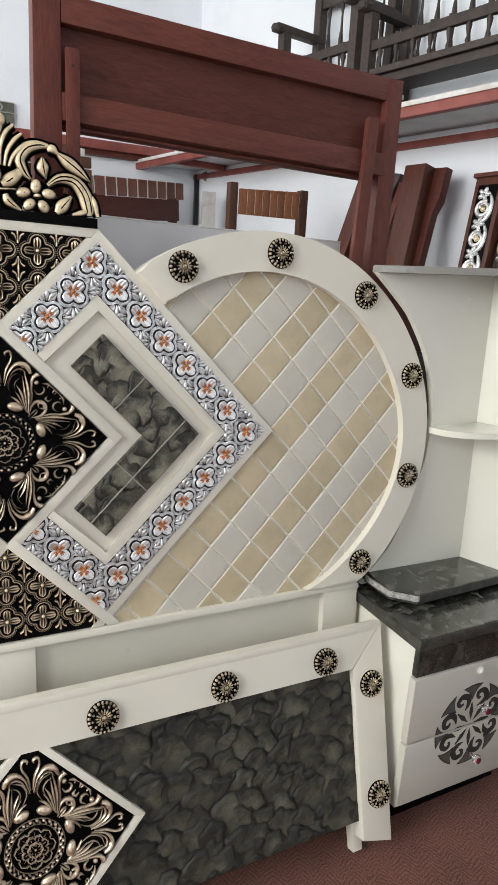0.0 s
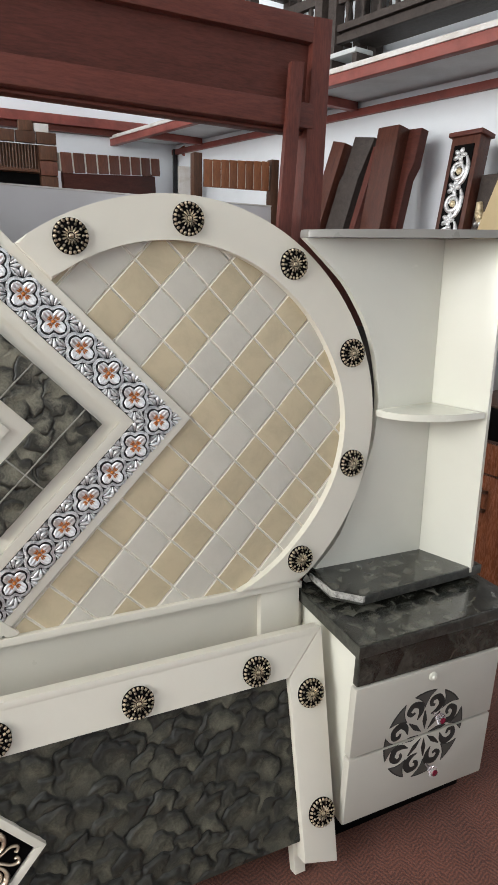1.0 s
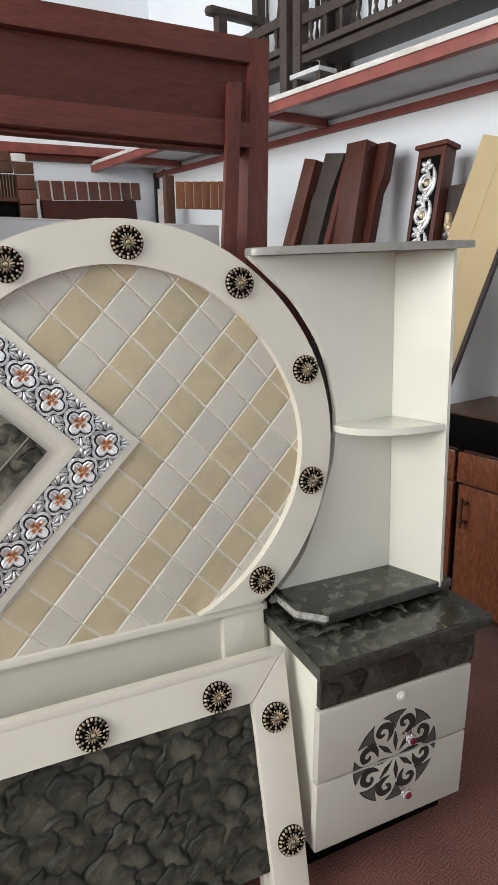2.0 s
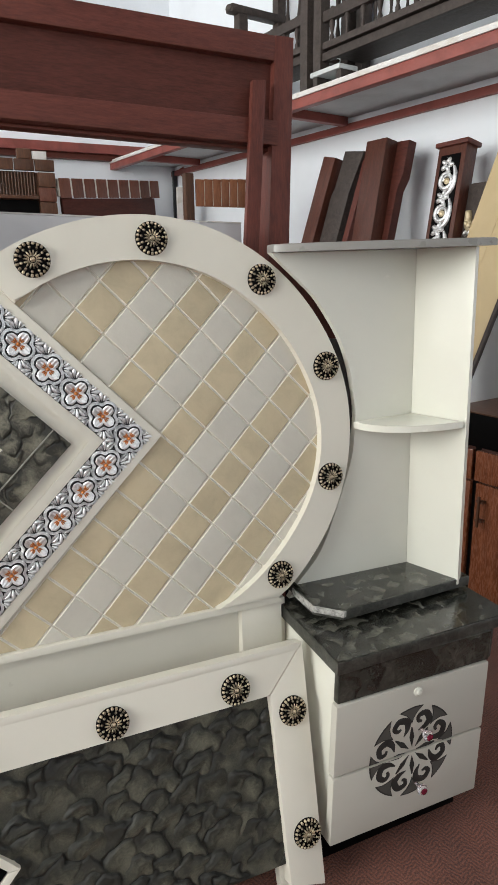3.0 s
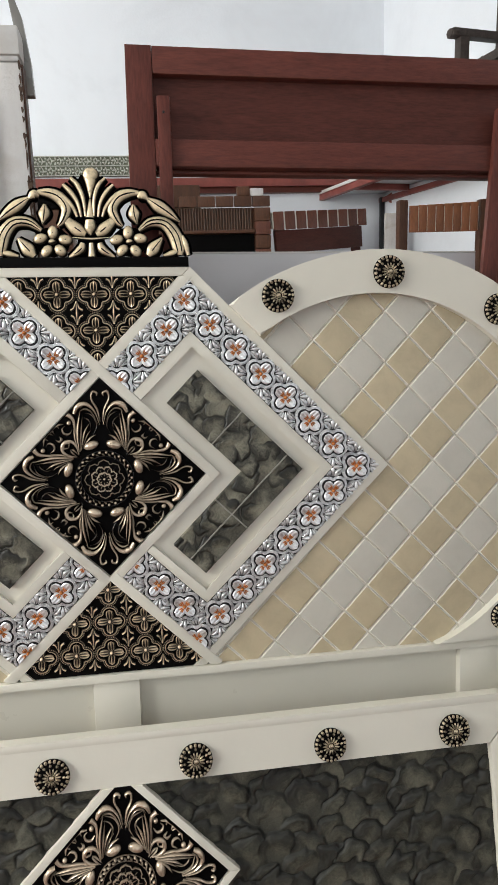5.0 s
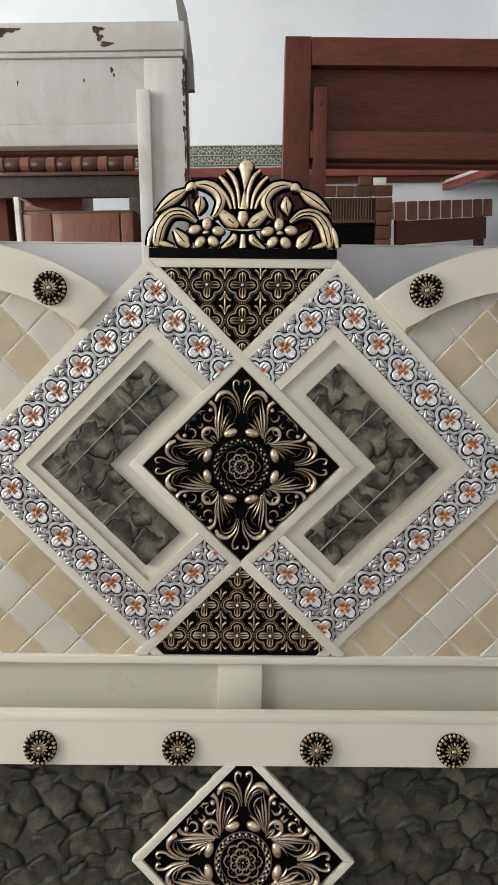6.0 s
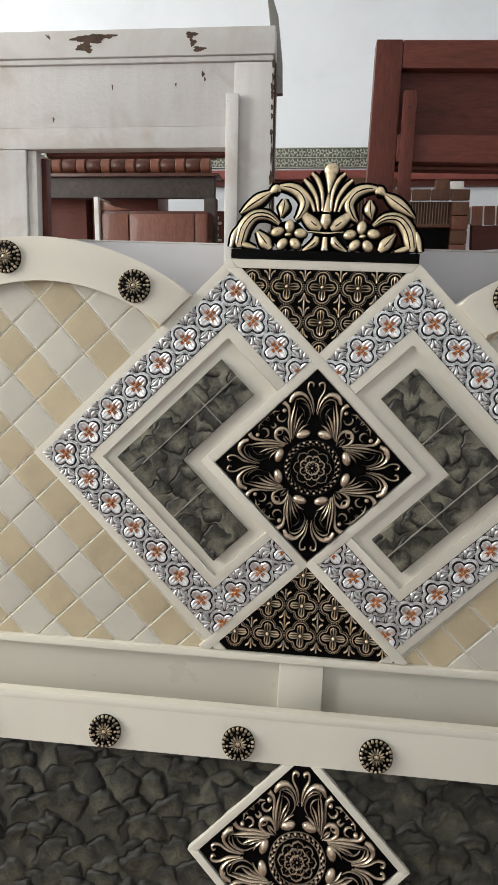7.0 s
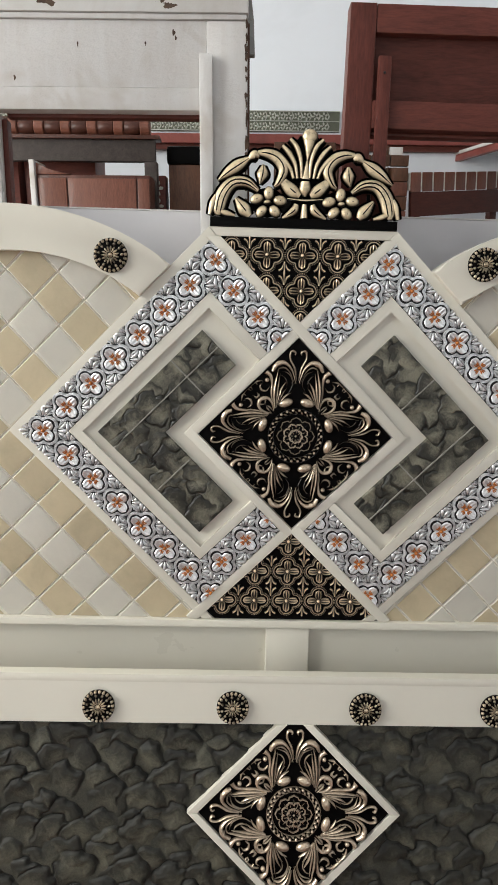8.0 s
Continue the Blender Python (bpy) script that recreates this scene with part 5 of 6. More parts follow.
part("stile", prism([(0.083, 0.8825), (0.1365, 0.8825), (0.1365, -1.0), (0.066, -1.0)], MB - 0.001, MB + 0.04, 0.003), MAROON_UP, maroon)
part("stile", prism([(0.9555, 0.8825), (1.003, 0.884), (0.979, 0.42), (0.93, -1.0), (0.87, -1.0), (0.925, 0.42)], MB - 0.001, MB + 0.06, 0.003), MAROON_UP, maroon)
part("batten", box(0.1430, 0.170, MB - 0.014, MB - 0.0012, -0.3, 0.781, 0.003), MAROON_UP, maroon)
part("batten", prism([(0.888, 0.775), (0.922, 0.779), (0.892, 0.42), (0.85, -0.3), (0.82, -0.3), (0.858, 0.42)], MB - 0.016, MB - 0.0015, 0.003), MAROON_UP, maroon)
part("nail", turned([(0.0025, 0), (0.0025, 0.003)], 8), STEEL, maroon, m=pose(0.156, MB - 0.014, 0.748, 90))

# The aged white bed end behind
WB = 0.060
white = thing("painted_bed_end", LEANED @ pose(-0.12, 0, 0.67, 0, -1.3) @ pose(0.12, 0, -0.67), "old white painted bed end with a chipped top rail", "bed frame")
cap = part("cap_rail", box(-1.35, -0.119, WB - 0.006, WB + 0.05, 0.856, 0.911, 0.004), CHIPPED_WHITE, white, "white cap rail with chipped paint")
part("cap_moulding", box(-1.35, -0.123, WB - 0.002, WB + 0.04, 0.845, 0.8555, 0.003), AGED_WHITE, white)
part("panel", box(-1.35, -0.2055, WB + 0.004, WB + 0.03, 0.7185, 0.8445, 0.001), AGED_WHITE, white, "flat white panel")
part("lower_rail", box(-1.35, -0.2205, WB + 0.001, WB + 0.034, 0.674, 0.718, 0.003), AGED_WHITE, white)
part("stile", box(-0.205, -0.121, WB, WB + 0.04, -1.0, 0.8435, 0.003), AGED_WHITE, white)
part("batten", box(-0.2200, -0.1925, WB - 0.016, WB - 0.0005, -0.3, 0.778, 0.003), AGED_WHITE, white)
part("left_panel", box(-1.35, -0.664, WB + 0.002, WB + 0.03, -0.3, 0.6735, 0.002), AGED_WHITE, white)
part("jamb", box(-0.6635, -0.643, WB + 0.01, WB + 0.05, -0.3, 0.6735, 0.002), AGED_WHITE, white)
part("inner_jamb", box(-0.643, -0.631, WB + 0.035, WB + 0.06, -0.3, 0.664, 0.002), MAROON_UP, white)
part("inner_head", box(-0.6305, -0.222, WB + 0.035, WB + 0.06, 0.668, 0.695, 0.002), MAROON, white)
# bare wood where the paint has flaked off
rng = np.random.default_rng(4)


def flake(cx, cz, wide, tall, front, parent, n=26):
    line = []
    for j in range(n):
        a = 2 * math.pi * j / n
        r = 1 + 0.22 * math.sin(3 * a + cx * 40) + rng.uniform(-0.28, 0.22)
        line.append((cx + wide * r * math.cos(a), cz + tall * r * math.sin(a)))
    part("flaked_patch", prism(line, front, front + 0.001), BARE_WOOD, parent, "bare dark wood under flaked paint")


for cx, cz, wide, tall in ((-0.512, 0.893, 0.034, 0.008), (-0.524, 0.876, 0.017, 0.010), (-0.475, 0.897, 0.020, 0.004), (-0.296, 0.896, 0.013, 0.006), (-0.292, 0.881, 0.007, 0.007), (-0.279, 0.868, 0.012, 0.005)):
    flake(cx, cz, wide, tall, WB - 0.0066, cap)
for cx, cz, wide, tall in ((-0.272, 0.822, 0.003, 0.006), (-0.268, 0.812, 0.002, 0.004), (-0.330, 0.802, 0.0018, 0.004), (-0.468, 0.800, 0.0015, 0.005), (-0.60, 0.735, 0.002, 0.005)):
    flake(cx, cz, wide, tall, WB + 0.0035, white, 12)
for k in range(34):
    z = 0.835 - 0.021 * k
    flake(-0.1225 - rng.uniform(0, 0.0015), z + rng.uniform(-0.006, 0.006), rng.uniform(0.0015, 0.005), rng.uniform(0.005, 0.014), WB - 0.0006, white, 12)
part("worn_edge", box(-0.1208, -0.1165, WB + 0.006, WB + 0.038, -1.0, 0.842, 0.001), BROWN, white, "bare dark edge")
# Grey here stands for the shadow on a white board's face.
part("side_board", prism([(-0.150, 1.05), (-0.118, 0.955), (-0.107, 0.865), (-0.105, 0.800), (-0.122, 0.800), (-0.130, 0.90)], WB + 0.051, WB + 0.07, 0.001), GREY_EDGE, white, "board edge behind, its shadow put in as grey")

# The pale board between them
lilac = thing("plywood_board", LEANED, "pale lilac-grey plywood board standing behind the headboard", "board")
part("sheet", box(-1.0, 0.90, 0.15, 0.168, -1.02, 0.484, 0.002), LILAC, lilac)
part("edge", box(-1.0, 0.90, 0.1495, 0.1685, 0.4843, 0.4875, 0.0), AGED_WHITE, lilac, "thin pale upper edge")

# A dark board added behind the wing to darken what shows beside it
dark = thing("dark_board", LEANED, "dark maroon board added behind the wing to darken the slit", "board")
part("sheet", box(0.905, 1.30, 0.13, 0.15, 0.195, 0.42, 0.003), MAROON_UP, dark)
part("lower_sheet", box(0.905, 1.30, 0.13, 0.15, -1.0, 0.1945, 0.003), SMOKED, dark)
part("strip", box(1.045, 1.085, 0.10, 0.1295, -1.0, 0.16, 0.003), REDWOOD, dark, "red-brown strip")

# Loft along the side wall
LZ = 2.167
loft = thing("loft_1", RIGHT_WALL, "storage loft with red painted beams and pale boards along the wall", "loft", kind="structure")
part("front_beam", box(-2.0, 3.6, -0.50, -0.455, LZ, LZ + 0.045, 0.004), BEAM_RED, loft)
part("deck", box(-2.0, 3.6, -0.50, 0.0, LZ + 0.0455, LZ + 0.062, 0.001), DECK, loft)
part("deck_edge", box(-2.0, 3.6, -0.508, -0.5005, LZ + 0.044, LZ + 0.066, 0.002), AGED_WHITE, loft)
part("wall_batten", box(-2.0, 3.6, -0.03, 0.0, LZ - 0.024, LZ + 0.012, 0.003), BEAM_RED, loft)
for x in (0.05, 1.62, 2.6, -1.5):
    part("joist", box(x, x + 0.045, -0.4545, -0.0305, LZ + 0.002, LZ + 0.045, 0.003), BEAM_RED, loft)
beam = thing("back_beam", pose(0, 0, 0), "long red painted beam along the back wall", "beam", kind="structure")
part("beam", box(-3.6, 1.75, 3.72, 3.8195, 2.262, 2.325, 0.004), BEAM_RED, beam)
part("under_beam", box(-3.6, 2.05, 3.76, 3.8195, 2.222, 2.2615, 0.004), MAROON, beam)

# Ornamental border along the back wall
border = thing("wall_border", pose(0, 0, 0), "green and white relief border in two rows along the back wall", "border", kind="structure")
part("band", box(-3.2, 0.60, 3.795, 3.8195, 2.352, 2.492, 0.003), RELIEF_DARK, border)
for z in (2.389, 2.456):
    rel = bmesh.new()
    for k in range(58):
        x = -3.16 + 0.064 * k
        for j in range(5):
            a = 2 * math.pi * j / 5 + k
            dome(rel, x + 0.018 * math.cos(a), z + 0.018 * math.sin(a), 0.013, 0.008, 0.012, 3.795, a, 6, 2)
        sweep(rel, [(x + 0.02, z - 0.025), (x + 0.035, z), (x + 0.02, z + 0.028)], (0.003, 0.006, 0.002), 0.01, 3.795, 4, 4)
    part("relief_row", rel, RELIEF, border, "white leaves on green", 60)
for z in (2.354, 2.420, 2.485):
    part("bead", box(-3.2, 0.60, 3.785, 3.7945, z, z + 0.006, 0.001), RELIEF, border)


def leaning(name, label, category, x, z, in_plane=0.0, out=10.2, y=-0.2, group=""):
    return thing(name, RIGHT_WALL @ pose(x, y, z, -out, math.degrees(math.atan(in_plane)), 0), label, category, group)


def stick(ob, x0, x1, y0, y1, length, mat, name="shaft"):
    part(name, box(x0, x1, y0, y1, -length, 0, 0.004), mat, ob)


g_posts = "bed posts against the wall"
p = leaning("bed_post", "red-brown wooden bed post leaning against the wall", "post", 0.140, 1.990, 0.20, group=g_posts)
stick(p, -0.005, 0.085, -0.03, 0.03, 2.02, REDWOOD)
p = leaning("bed_post", "smoky grey-brown bed post with a notched edge, leaning", "post", 0.262, 2.000, 0.17, y=-0.17, group=g_posts)
part("shaft", prism([(0, 0), (0.135, 0.005), (0.135, -0.02), (0.120, -0.10), (0.105, -0.2), (0.105, -2.03), (-0.02, -2.03), (-0.02, -0.22), (0.0, -0.18)], -0.03, 0.02, 0.004), SMOKED, p)
part("edge_strip", box(0.1355, 0.172, -0.02, 0.025, -2.02, -0.035, 0.003), MAROON_UP, p)
p = leaning("bed_post", "thick red-brown bed post with a square top, leaning", "post", 0.468, 2.005, 0.0, y=-0.2, group=g_posts)
stick(p, 0, 0.13, -0.05, 0.03, 2.03, REDWOOD)
p = leaning("bed_post", "dark brown bed post with a shaped shoulder, leaning", "post", 0.600, 1.995, 0.03, y=-0.15, group=g_posts)
part("shaft", prism([(0, 0), (0.070, 0.0), (0.070, -0.16), (0.046, -0.22), (0.035, -2.03), (0.0, -2.03)], -0.03, 0.02, 0.004), MAROON_PANEL, p)

carved = leaning("carved_post", "dark red wooden post with silver and gold carved scrolls, leaning", "post", 0.866, 1.943, -0.02, y=-0.2)
part("shaft", box(0, 0.145, 0.0, 0.07, -1.975, -0.015, 0.003), REDWOOD, carved)
part("cap", box(-0.012, 0.157, -0.014, 0.08, -0.0148, 0.004, 0.003), MAROON, carved)
part("field", box(0.022, 0.123, -0.004, -0.0005, -0.62, -0.05, 0.001), BLACK, carved, "black sunken field")
vine = bmesh.new()
for k in range(4):
    zc = -0.16 - 0.135 * k
    ring = [(0.072 + 0.039 * math.cos(a) * (1 - 0.5 * u), zc + 0.039 * math.sin(a) * (1 - 0.5 * u)) for u, a in zip(np.linspace(0, 1, 9), np.linspace(1.2, 1.2 + 2.6 * math.pi, 9))]
    sweep(vine, ring, (0.008, 0.011, 0.009, 0.004), 0.010, -0.004, 22, 5)
    sweep(vine, [(0.10, zc + 0.06), (0.112, zc + 0.02), (0.10, zc - 0.04), (0.06, zc - 0.07)], (0.005, 0.011, 0.011, 0.005), 0.009, -0.004, 10, 5)
    for a in range(5):
        dome(vine, 0.062 + 0.02 * math.cos(a * 1.25), zc + 0.068 + 0.018 * math.sin(a * 1.25), 0.016, 0.011, 0.010, -0.004, a * 1.25, 8, 2)
    eye = bmesh.new()
    dome(eye, 0.072, zc, 0.014, 0.014, 0.011, -0.004, 0, 9, 3)
    part("boss", eye, PALE_GOLD, carved, "gold boss", 60)
part("vine", vine, SILVER, carved, "silver carved vine", 60)

# a cross piece of the same post, with a gilt scroll
CROSS = pose(0.12, 0.05, -0.168)
part("cross_piece", box(0.03, 0.30, 0.0, 0.03, -0.245, 0, 0.003), SMOKED, carved, "dark cross piece", m=CROSS)
part("scroll", (lambda b: (sweep(b, [(0.05, -0.115), (0.065, -0.175), (0.12, -0.19), (0.19, -0.16)], (0.014, 0.022, 0.022, 0.016), 0.02, -0.001, 14, 7), [dome(b, 0.06 + 0.02 * k, -0.17 - 0.01 * (k % 2), 0.012, 0.016, 0.03, -0.001, 0.4 * k, 8, 2) for k in range(7)], b)[2])(bmesh.new()), PALE_GOLD, carved, "gilt scroll", 60, m=CROSS)
part("leaves", (lambda b: ([dome(b, 0.055 + 0.022 * k, -0.205, 0.008, 0.016, 0.02, -0.001, 0.25 * k - 0.6, 8, 2) for k in range(8)], b)[1])(bmesh.new()), SILVER, carved, "silver leaves", 60, m=CROSS)

beige = leaning("plywood_sheet", "plain beige board leaning against the wall", "board", 1.198, 1.94, 0.285, out=6, y=-0.22)
part("sheet", box(0, 0.109, 0.0, 0.016, -1.96, 0, 0.002), BEIGE_BOARD, beige)
part("sheet", box(0.111, 0.245, -0.002, 0.014, -1.96, 0.004, 0.002), BEIGE_BOARD, beige)
part("dark_edge", box(0.2455, 0.262, -0.002, 0.018, -1.96, 0.0, 0.002), SMOKED, beige, "dark edge")

# Low cabinet at the side wall
low = thing("sideboard", RIGHT_WALL, "polished brown parquet-veneered sideboard with a thick black top", "sideboard")
part("top", box(1.20, 2.6, -0.46, -0.04, 0.74, 0.872, 0.006), BLACK, low, "thick black top with a brown upper face")
part("top_face", box(1.205, 2.6, -0.455, -0.04, 0.8723, 0.878, 0.001), BROWN, low)
part("carcass", box(1.22, 2.58, -0.435, -0.05, 0.04, 0.7395, 0.003), REDWOOD, low)
for x0, x1 in ((1.235, 1.338), (1.366, 1.70), (1.71, 2.04), (2.05, 2.38)):
    part("drawer", box(x0 if x0 < 1.3 else x0 - 0.012, x1, -0.455, -0.4355, 0.60, 0.725, 0.004), HERRING, low, "veneered drawer")
    door = part("door", box(x0, x1, -0.455, -0.4355, 0.07, 0.592, 0.004), HERRING, low, "veneered door")
    hx = x0 + 0.034
    if x0 > 1.3:
        part("handle", (lambda b: (box(hx - 0.012, hx + 0.020, -0.478, -0.4555, 0.52, 0.53, 0.001, b), box(hx - 0.012, hx + 0.020, -0.478, -0.4555, 0.44, 0.45, 0.001, b), b)[2])(box(hx, hx + 0.010, -0.488, -0.478, 0.42, 0.55, 0.003)), BROWN, door)
# Black strip puts the shade between the doors into colour.
part("gap", box(1.3385, 1.3655, -0.4352, -0.43, 0.06, 0.74, 0.0), BLACK, low)

# Dark benches on the loft
SPINDLE = finish(turned([(0.010, 0), (0.012, 0.015), (0.006, 0.03), (0.012, 0.06), (0.014, 0.075), (0.007, 0.095), (0.006, 0.12), (0.010, 0.13), (0.010, 0.14)], 8), "spindle", SMOKED, 60)
DZ = LZ + 0.0622


def bench(x0, x1, y0, y1, label, seat=0.24, rail=0.40, high=0.62):
    ob = thing("wooden_bench", RIGHT_WALL, label, "bench", "benches on the loft")
    for x in (x0, x1 - 0.055):
        part("leg", prism([(x, DZ), (x + 0.055, DZ), (x + 0.055, DZ + high), (x, DZ + high)], y0, y0 + 0.055, 0.003), SMOKED, ob)
        part("leg", box(x, x + 0.055, y1 - 0.055, y1, DZ, DZ + high + 0.25, 0.003), SMOKED, ob)
        part("arm", (lambda b: (dome(b, x + 0.028, DZ + high + 0.02, 0.04, 0.028, 0.05, y0 - 0.02, 0, 8, 2), b)[1])(box(x - 0.005, x + 0.06, y0 - 0.05, y1, DZ + high, DZ + high + 0.04, 0.008)), SMOKED, ob)
    for z, hh in ((DZ + seat - 0.05, 0.035), (DZ + seat, 0.03), (DZ + rail, 0.045)):
        part("rail", box(x0 + 0.056, x1 - 0.056, y0 + 0.01, y0 + 0.04, z, z + hh, 0.003), SMOKED, ob)
    part("seat", box(x0 + 0.056, x1 - 0.056, y0 + 0.041, y1 - 0.056, DZ + seat - 0.02, DZ + seat + 0.005, 0.003), SMOKED, ob)
    part("back_rail", box(x0 + 0.056, x1 - 0.056, y1 - 0.045, y1 - 0.01, DZ + high + 0.18, DZ + high + 0.25, 0.004), SMOKED, ob)
    part("back_rail", box(x0 + 0.056, x1 - 0.056, y1 - 0.045, y1 - 0.01, DZ + seat + 0.06, DZ + seat + 0.10, 0.004), SMOKED, ob)
    n = max(2, int((x1 - x0) / 0.11))
    for k in range(n):
        x = x0 + 0.056 + (x1 - x0 - 0.112) * (k + 0.5) / n
        part("spindle", SPINDLE, None, ob, m=pose(x, y0 + 0.025, DZ + seat + 0.03))
        s = part("spindle", SPINDLE, None, ob, m=pose(x, y1 - 0.028, DZ + seat + 0.10))
        s.scale = (1, 1, (high + 0.08 - seat) / 0.14)
    return ob


bench(0.195, 1.75, -0.36, -0.03, "dark smoked wooden bench with turned spindles on the loft", seat=0.21, rail=0.325, high=0.50)
bench(-0.49, 0.15, -0.36, -0.04, "dark smoked wooden armchair with spindles on the loft", seat=0.24, rail=0.36, high=0.56)
stool = thing("low_stool", RIGHT_WALL, "small grey wooden stool lying on the loft boards", "stool")
part("top", box(0.32, 0.52, -0.48, -0.37, DZ + 0.055, DZ + 0.075, 0.003), DECK, stool)
for x in (0.33, 0.49):
    part("foot", box(x, x + 0.03, -0.47, -0.38, DZ, DZ + 0.0548, 0.003), SMOKED, stool)

# Furniture along the back wall; unseen legs and lower parts added down to the floor
reed = thing("reeded_headboard", pose(0, 0, 0), "dark brown headboard with block frame and reeded panel, standing upright", "headboard")
part("back", box(0.10, 0.93, 3.03, 3.06, 0, 2.02, 0.002), BROWN, reed)
for k in range(7):
    part("block", box(0.11 + 0.118 * k, 0.222 + 0.118 * k, 2.99, 3.0295, 2.025, 2.088, 0.004), BROWN, reed)
for k in range(7):
    part("block", box(0.83, 0.93, 2.985, 3.0295, 2.02 - 0.085 * (k + 1), 2.016 - 0.085 * k, 0.004), CHESTNUT if k % 2 else BROWN, reed)
part("reeds", (lambda b: ([sweep(b, [(0.115 + 0.0178 * k, 1.885), (0.115 + 0.0178 * k, 2.02)], (0.007, 0.007), 0.009, 3.029, 1, 5) for k in range(40)], b)[1])(bmesh.new()), BROWN, reed, "vertical reeds", 60)
part("sill", box(0.11, 0.825, 2.98, 3.0295, 1.862, 1.883, 0.003), BROWN, reed)
# Black sheet that stands in for the shaded hollow below the reeds.
part("void", box(0.11, 0.825, 3.018, 3.0295, 1.2, 1.858, 0.002), BLACK, reed)
crate = thing("wrapped_board", pose(0, 0, 0), "dusty brown board standing behind the headboard", "board")
part("sheet", box(0.10, 0.50, 3.20, 3.23, 0, 2.19, 0.003), BROWN, crate)
block = thing("wooden_block", pose(0, 0, 0), "brown wooden block on top of the headboard", "block")
part("body", box(0.72, 0.80, 2.99, 3.05, 2.0885, 2.145, 0.004), BROWN, block)
part("end", box(0.805, 0.89, 2.995, 3.05, 2.0885, 2.135, 0.004), AGED_WHITE, block)


def slatted(x, y, top, wide, turn, lift, n, mat, label, tone, tall=0.115):
    """A board of slats on two long legs, turned and lifted at one end to fit the camera's view."""
    ob = thing("slatted_headboard", pose(x, y, top, 0, -lift, turn), label, "headboard", "slatted headboards")
    # Added board; its pale tone stands for light through the slats.
    part("back", box(0.0, wide, 0.004, 0.032, 0.01 - tall, -0.004, 0.001), IVORY, ob, "pale board in place of light through the slats")
    w = wide / n
    for k in range(n):
        part("slat", box(w * k + 0.008, w * (k + 1) - 0.008, 0.0, 0.0038, -tall, 0, 0.001), mat, ob)
    for x0 in (0.06, wide - 0.12):
        floor_at = -(top + math.sin(radians(lift)) * x0) / math.cos(radians(lift))
        part("leg", box(x0, x0 + 0.07, 0.0325, 0.07, floor_at, -0.02, 0.003), tone, ob)
    # Dark rail stands in for the shaded hollow under the slats.
    part("rail", box(0.02, wide - 0.06, 0.005, 0.03, -tall - 0.15, -tall - 0.002, 0.003), tone, ob)
    return ob


slatted(0.945, 3.0, 1.99, 0.945, 31.8, 4.5, 9, CHESTNUT, "brown slatted headboard with pale gaps standing at the back", MAROON_PANEL)
chair = thing("slat_back_chair", pose(0.015, 0, 0), "chestnut slat-backed chair, posts drawn out to the floor", "chair")
for x in (1.355, 1.785):
    part("post", box(x + 0.01, x + 0.055, 1.905, 1.955, 0, 1.90, 0.004), BROWN, chair)
for k in range(8):
    part("slat", box(1.42 + 0.0455 * k, 1.462 + 0.0455 * k, 1.90, 1.92, 1.745, 1.872 + 0.002 * k, 0.002), AMBER_WOOD, chair)
# Added backing, so the spaces between the slats come out pale.
part("slat_back", box(1.421, 1.783, 1.9025, 1.9195, 1.75, 1.866, 0.0), IVORY, chair, "pale backing added for what shows between the slats")
part("seat", box(1.40, 1.80, 1.5, 1.93, 0.9, 0.94, 0.004), CHESTNUT, chair)
for x in (1.41, 1.75):
    part("leg", box(x, x + 0.05, 1.51, 1.56, 0, 0.8998, 0.004), BROWN, chair)

strut = thing("corner_bracket", pose(0.29, 0.25, 0), "red painted corner post and brace with black steel strips", "bracket")
part("post", box(2.0, 2.05, 3.45, 3.5, 0, 2.18, 0.003), MAROON, strut)
br = box(-0.022, 0.022, -0.02, 0.02, -0.5, 0.0, 0.003)
part("brace", br, BEAM_RED, strut, m=pose(1.70, 3.45, 2.19, 0, -32, 0))
part("strip", box(1.66, 1.69, 3.52, 3.55, 0, 2.18, 0.002), STEEL, strut, "black steel strip")
part("strip", box(-0.015, 0.015, -0.01, 0.01, -0.55, 0.0, 0.002), STEEL, strut, m=pose(2.0, 3.53, 2.18, 0, 28, 0))
leaf = thing("white_door_leaf", pose(0, 0, 0), "narrow pale door leaf leaning in the corner", "door")
part("leaf", box(1.80, 1.90, 3.25, 3.28, 0, 2.0, 0.003), AGED_WHITE, leaf)

# Behind the white bed end: sofa back with rolled top, small cupboards
sofa = thing("rolled_top_bench", pose(0, 0, 0), "brown wooden bench back with a rolled top rail", "bench")
BAND = finish(turned([(0.038, 0), (0.045, 0.006), (0.045, 0.050), (0.038, 0.056)], 18), "band", CHESTNUT)
BARREL = finish(turned([(0.034, 0), (0.039, 0.006), (0.041, 0.042), (0.039, 0.080), (0.034, 0.086)], 18), "roll", REDWOOD)
for k in range(8):
    x = -1.7975 + 0.147 * k
    part("roll", BARREL, None, sofa, m=pose(x, 2.625, 2.163, 0, 90, 0))
    part("band", BAND, None, sofa, m=pose(x + 0.0885, 2.625, 2.163, 0, 90, 0))
part("ledge", box(-1.8, -0.572, 2.57, 2.70, 2.098, 2.118, 0.003), REDWOOD, sofa)
part("cap", box(-1.8, -0.60, 2.62, 2.70, 2.207, 2.215, 0.002), BROWN, sofa)
part("frieze", box(-1.8, -0.60, 2.60, 2.66, 1.985, 2.0975, 0.003), SMOKED, sofa)
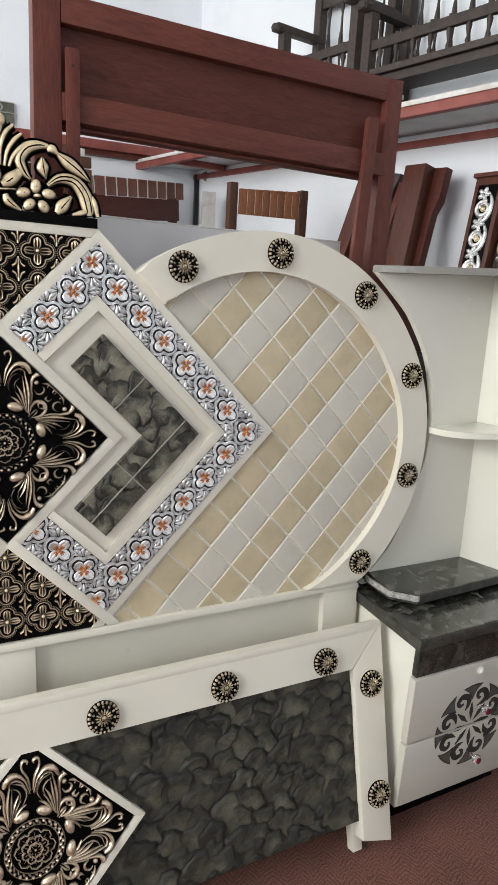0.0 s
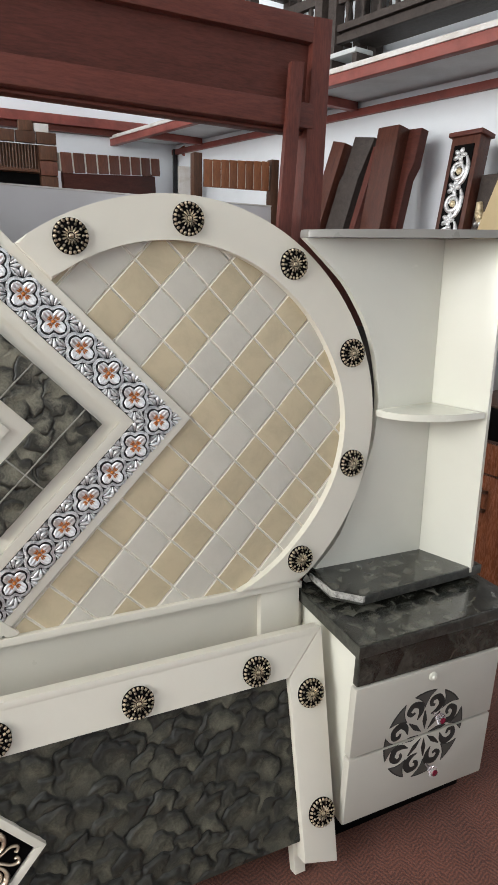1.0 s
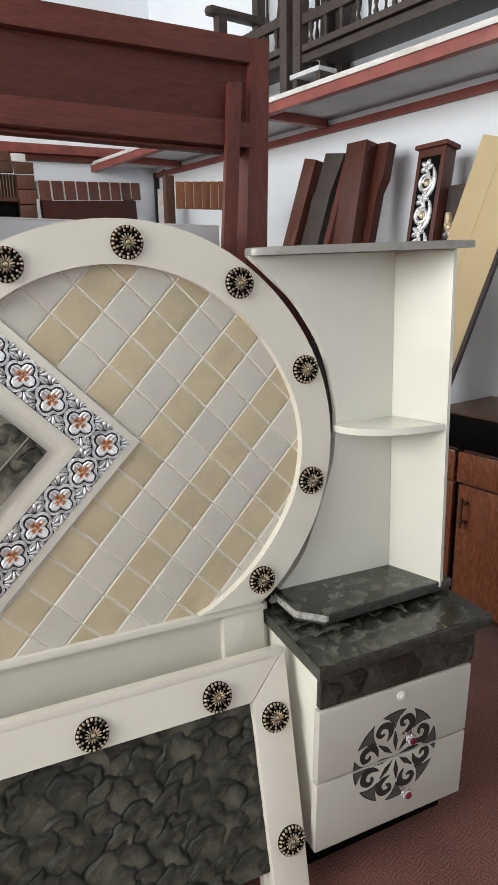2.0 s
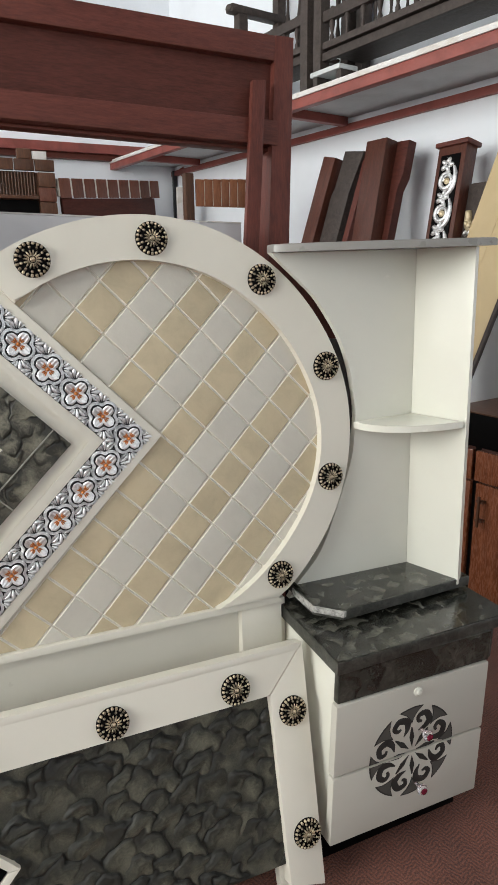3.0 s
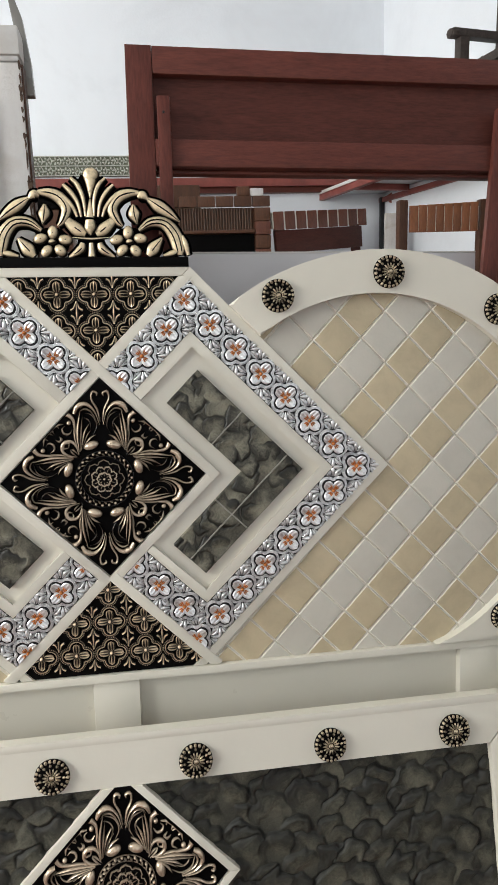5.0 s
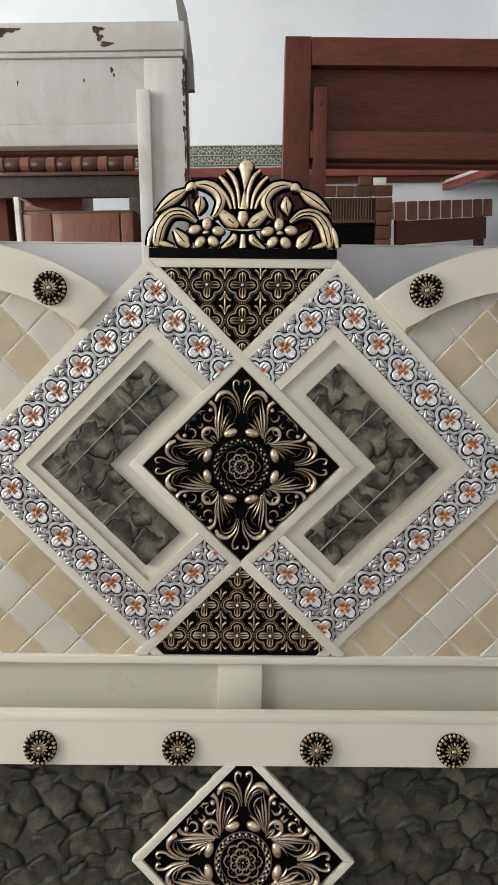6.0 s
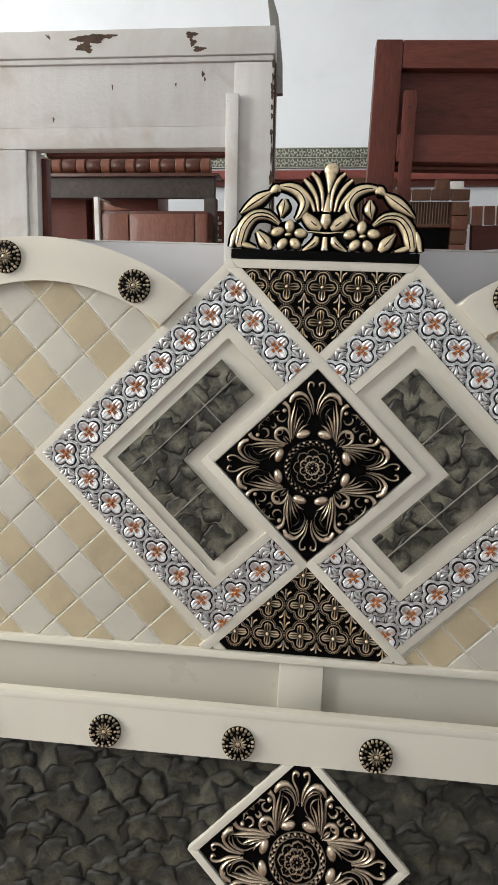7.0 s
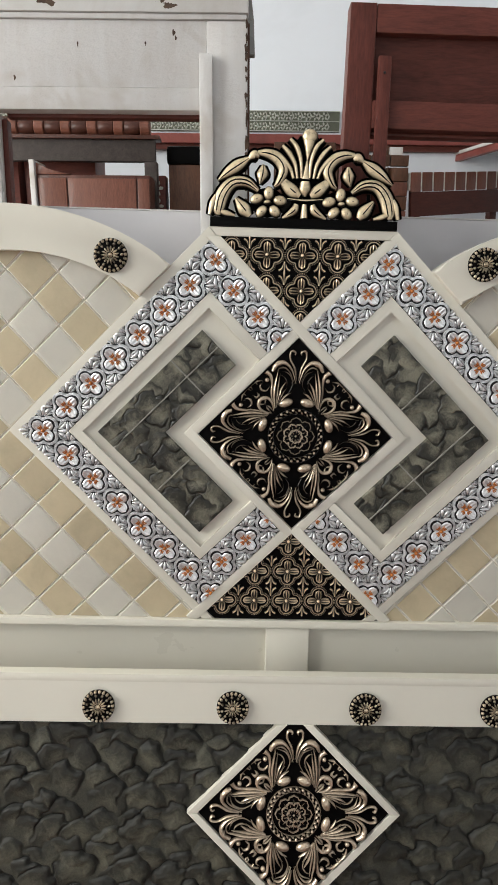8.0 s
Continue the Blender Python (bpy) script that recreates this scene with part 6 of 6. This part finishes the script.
for x in (-1.8, -0.662):
    part("upright", box(x, x + 0.07, 2.60, 2.68, 0, 1.9845, 0.003), SMOKED, sofa)
cup = thing("small_cupboard", pose(0, 0, 0), "red-brown wooden cupboard with panelled front standing at the back", "cupboard")
part("carcass", box(-1.205, -0.60, 2.36, 2.55, 0, 1.885, 0.004), REDWOOD, cup)
for x0, x1 in ((-1.195, -1.046), (-1.038, -0.676), (-0.668, -0.605)):
    part("panel", box(x0, x1, 2.348, 2.3595, 1.3, 1.868, 0.004), CHESTNUT, cup, "chestnut panel")
part("edge", box(-1.232, -1.2055, 2.33, 2.55, 0, 1.955, 0.002), AGED_WHITE, cup, "pale edge")
part("arm", prism([(-1.205, 1.945), (-1.12, 1.905), (-1.02, 1.8875), (-1.205, 1.8855)], 2.36, 2.40, 0.002), CHESTNUT, cup, "curved end of the top rail")
cup2 = thing("dark_cabinet", pose(0, 0, 0), "dark maroon cabinet at the back", "cabinet")
part("carcass", box(-2.3, -1.42, 2.75, 3.1, 0, 2.05, 0.004), MAROON, cup2)
part("carcass_top", box(-1.40, -0.98, 2.80, 3.1, 0, 2.06, 0.004), MAROON, cup2)
cup3 = thing("carved_cabinet", pose(0, 0, 0), "dark cabinet with white relief panel at the back", "cabinet")
part("carcass", box(-0.69, -0.56, 2.75, 2.9, 0, 1.93, 0.004), MAROON, cup3)
part("relief", (lambda b: ([dome(b, -0.62 + 0.03 * math.cos(a), 1.86 - 0.1 * (k // 6) + 0.03 * math.sin(a), 0.016, 0.01, 0.012, 2.75, a, 8, 2) for k, a in ((k, k * 1.047) for k in range(18))], b)[1])(bmesh.new()), RELIEF, cup3, "white leaf relief", 60, kind="stuff")
cup4 = thing("black_topped_cupboard", pose(0, 0, 0), "brown cupboard with a black rounded top at the back", "cupboard")
part("carcass", box(-0.54, -0.30, 2.75, 3.0, 0, 1.99, 0.004), BROWN, cup4)
part("top", box(-0.55, -0.29, 2.73, 3.02, 1.9905, 2.09, 0.02), BLACK, cup4)
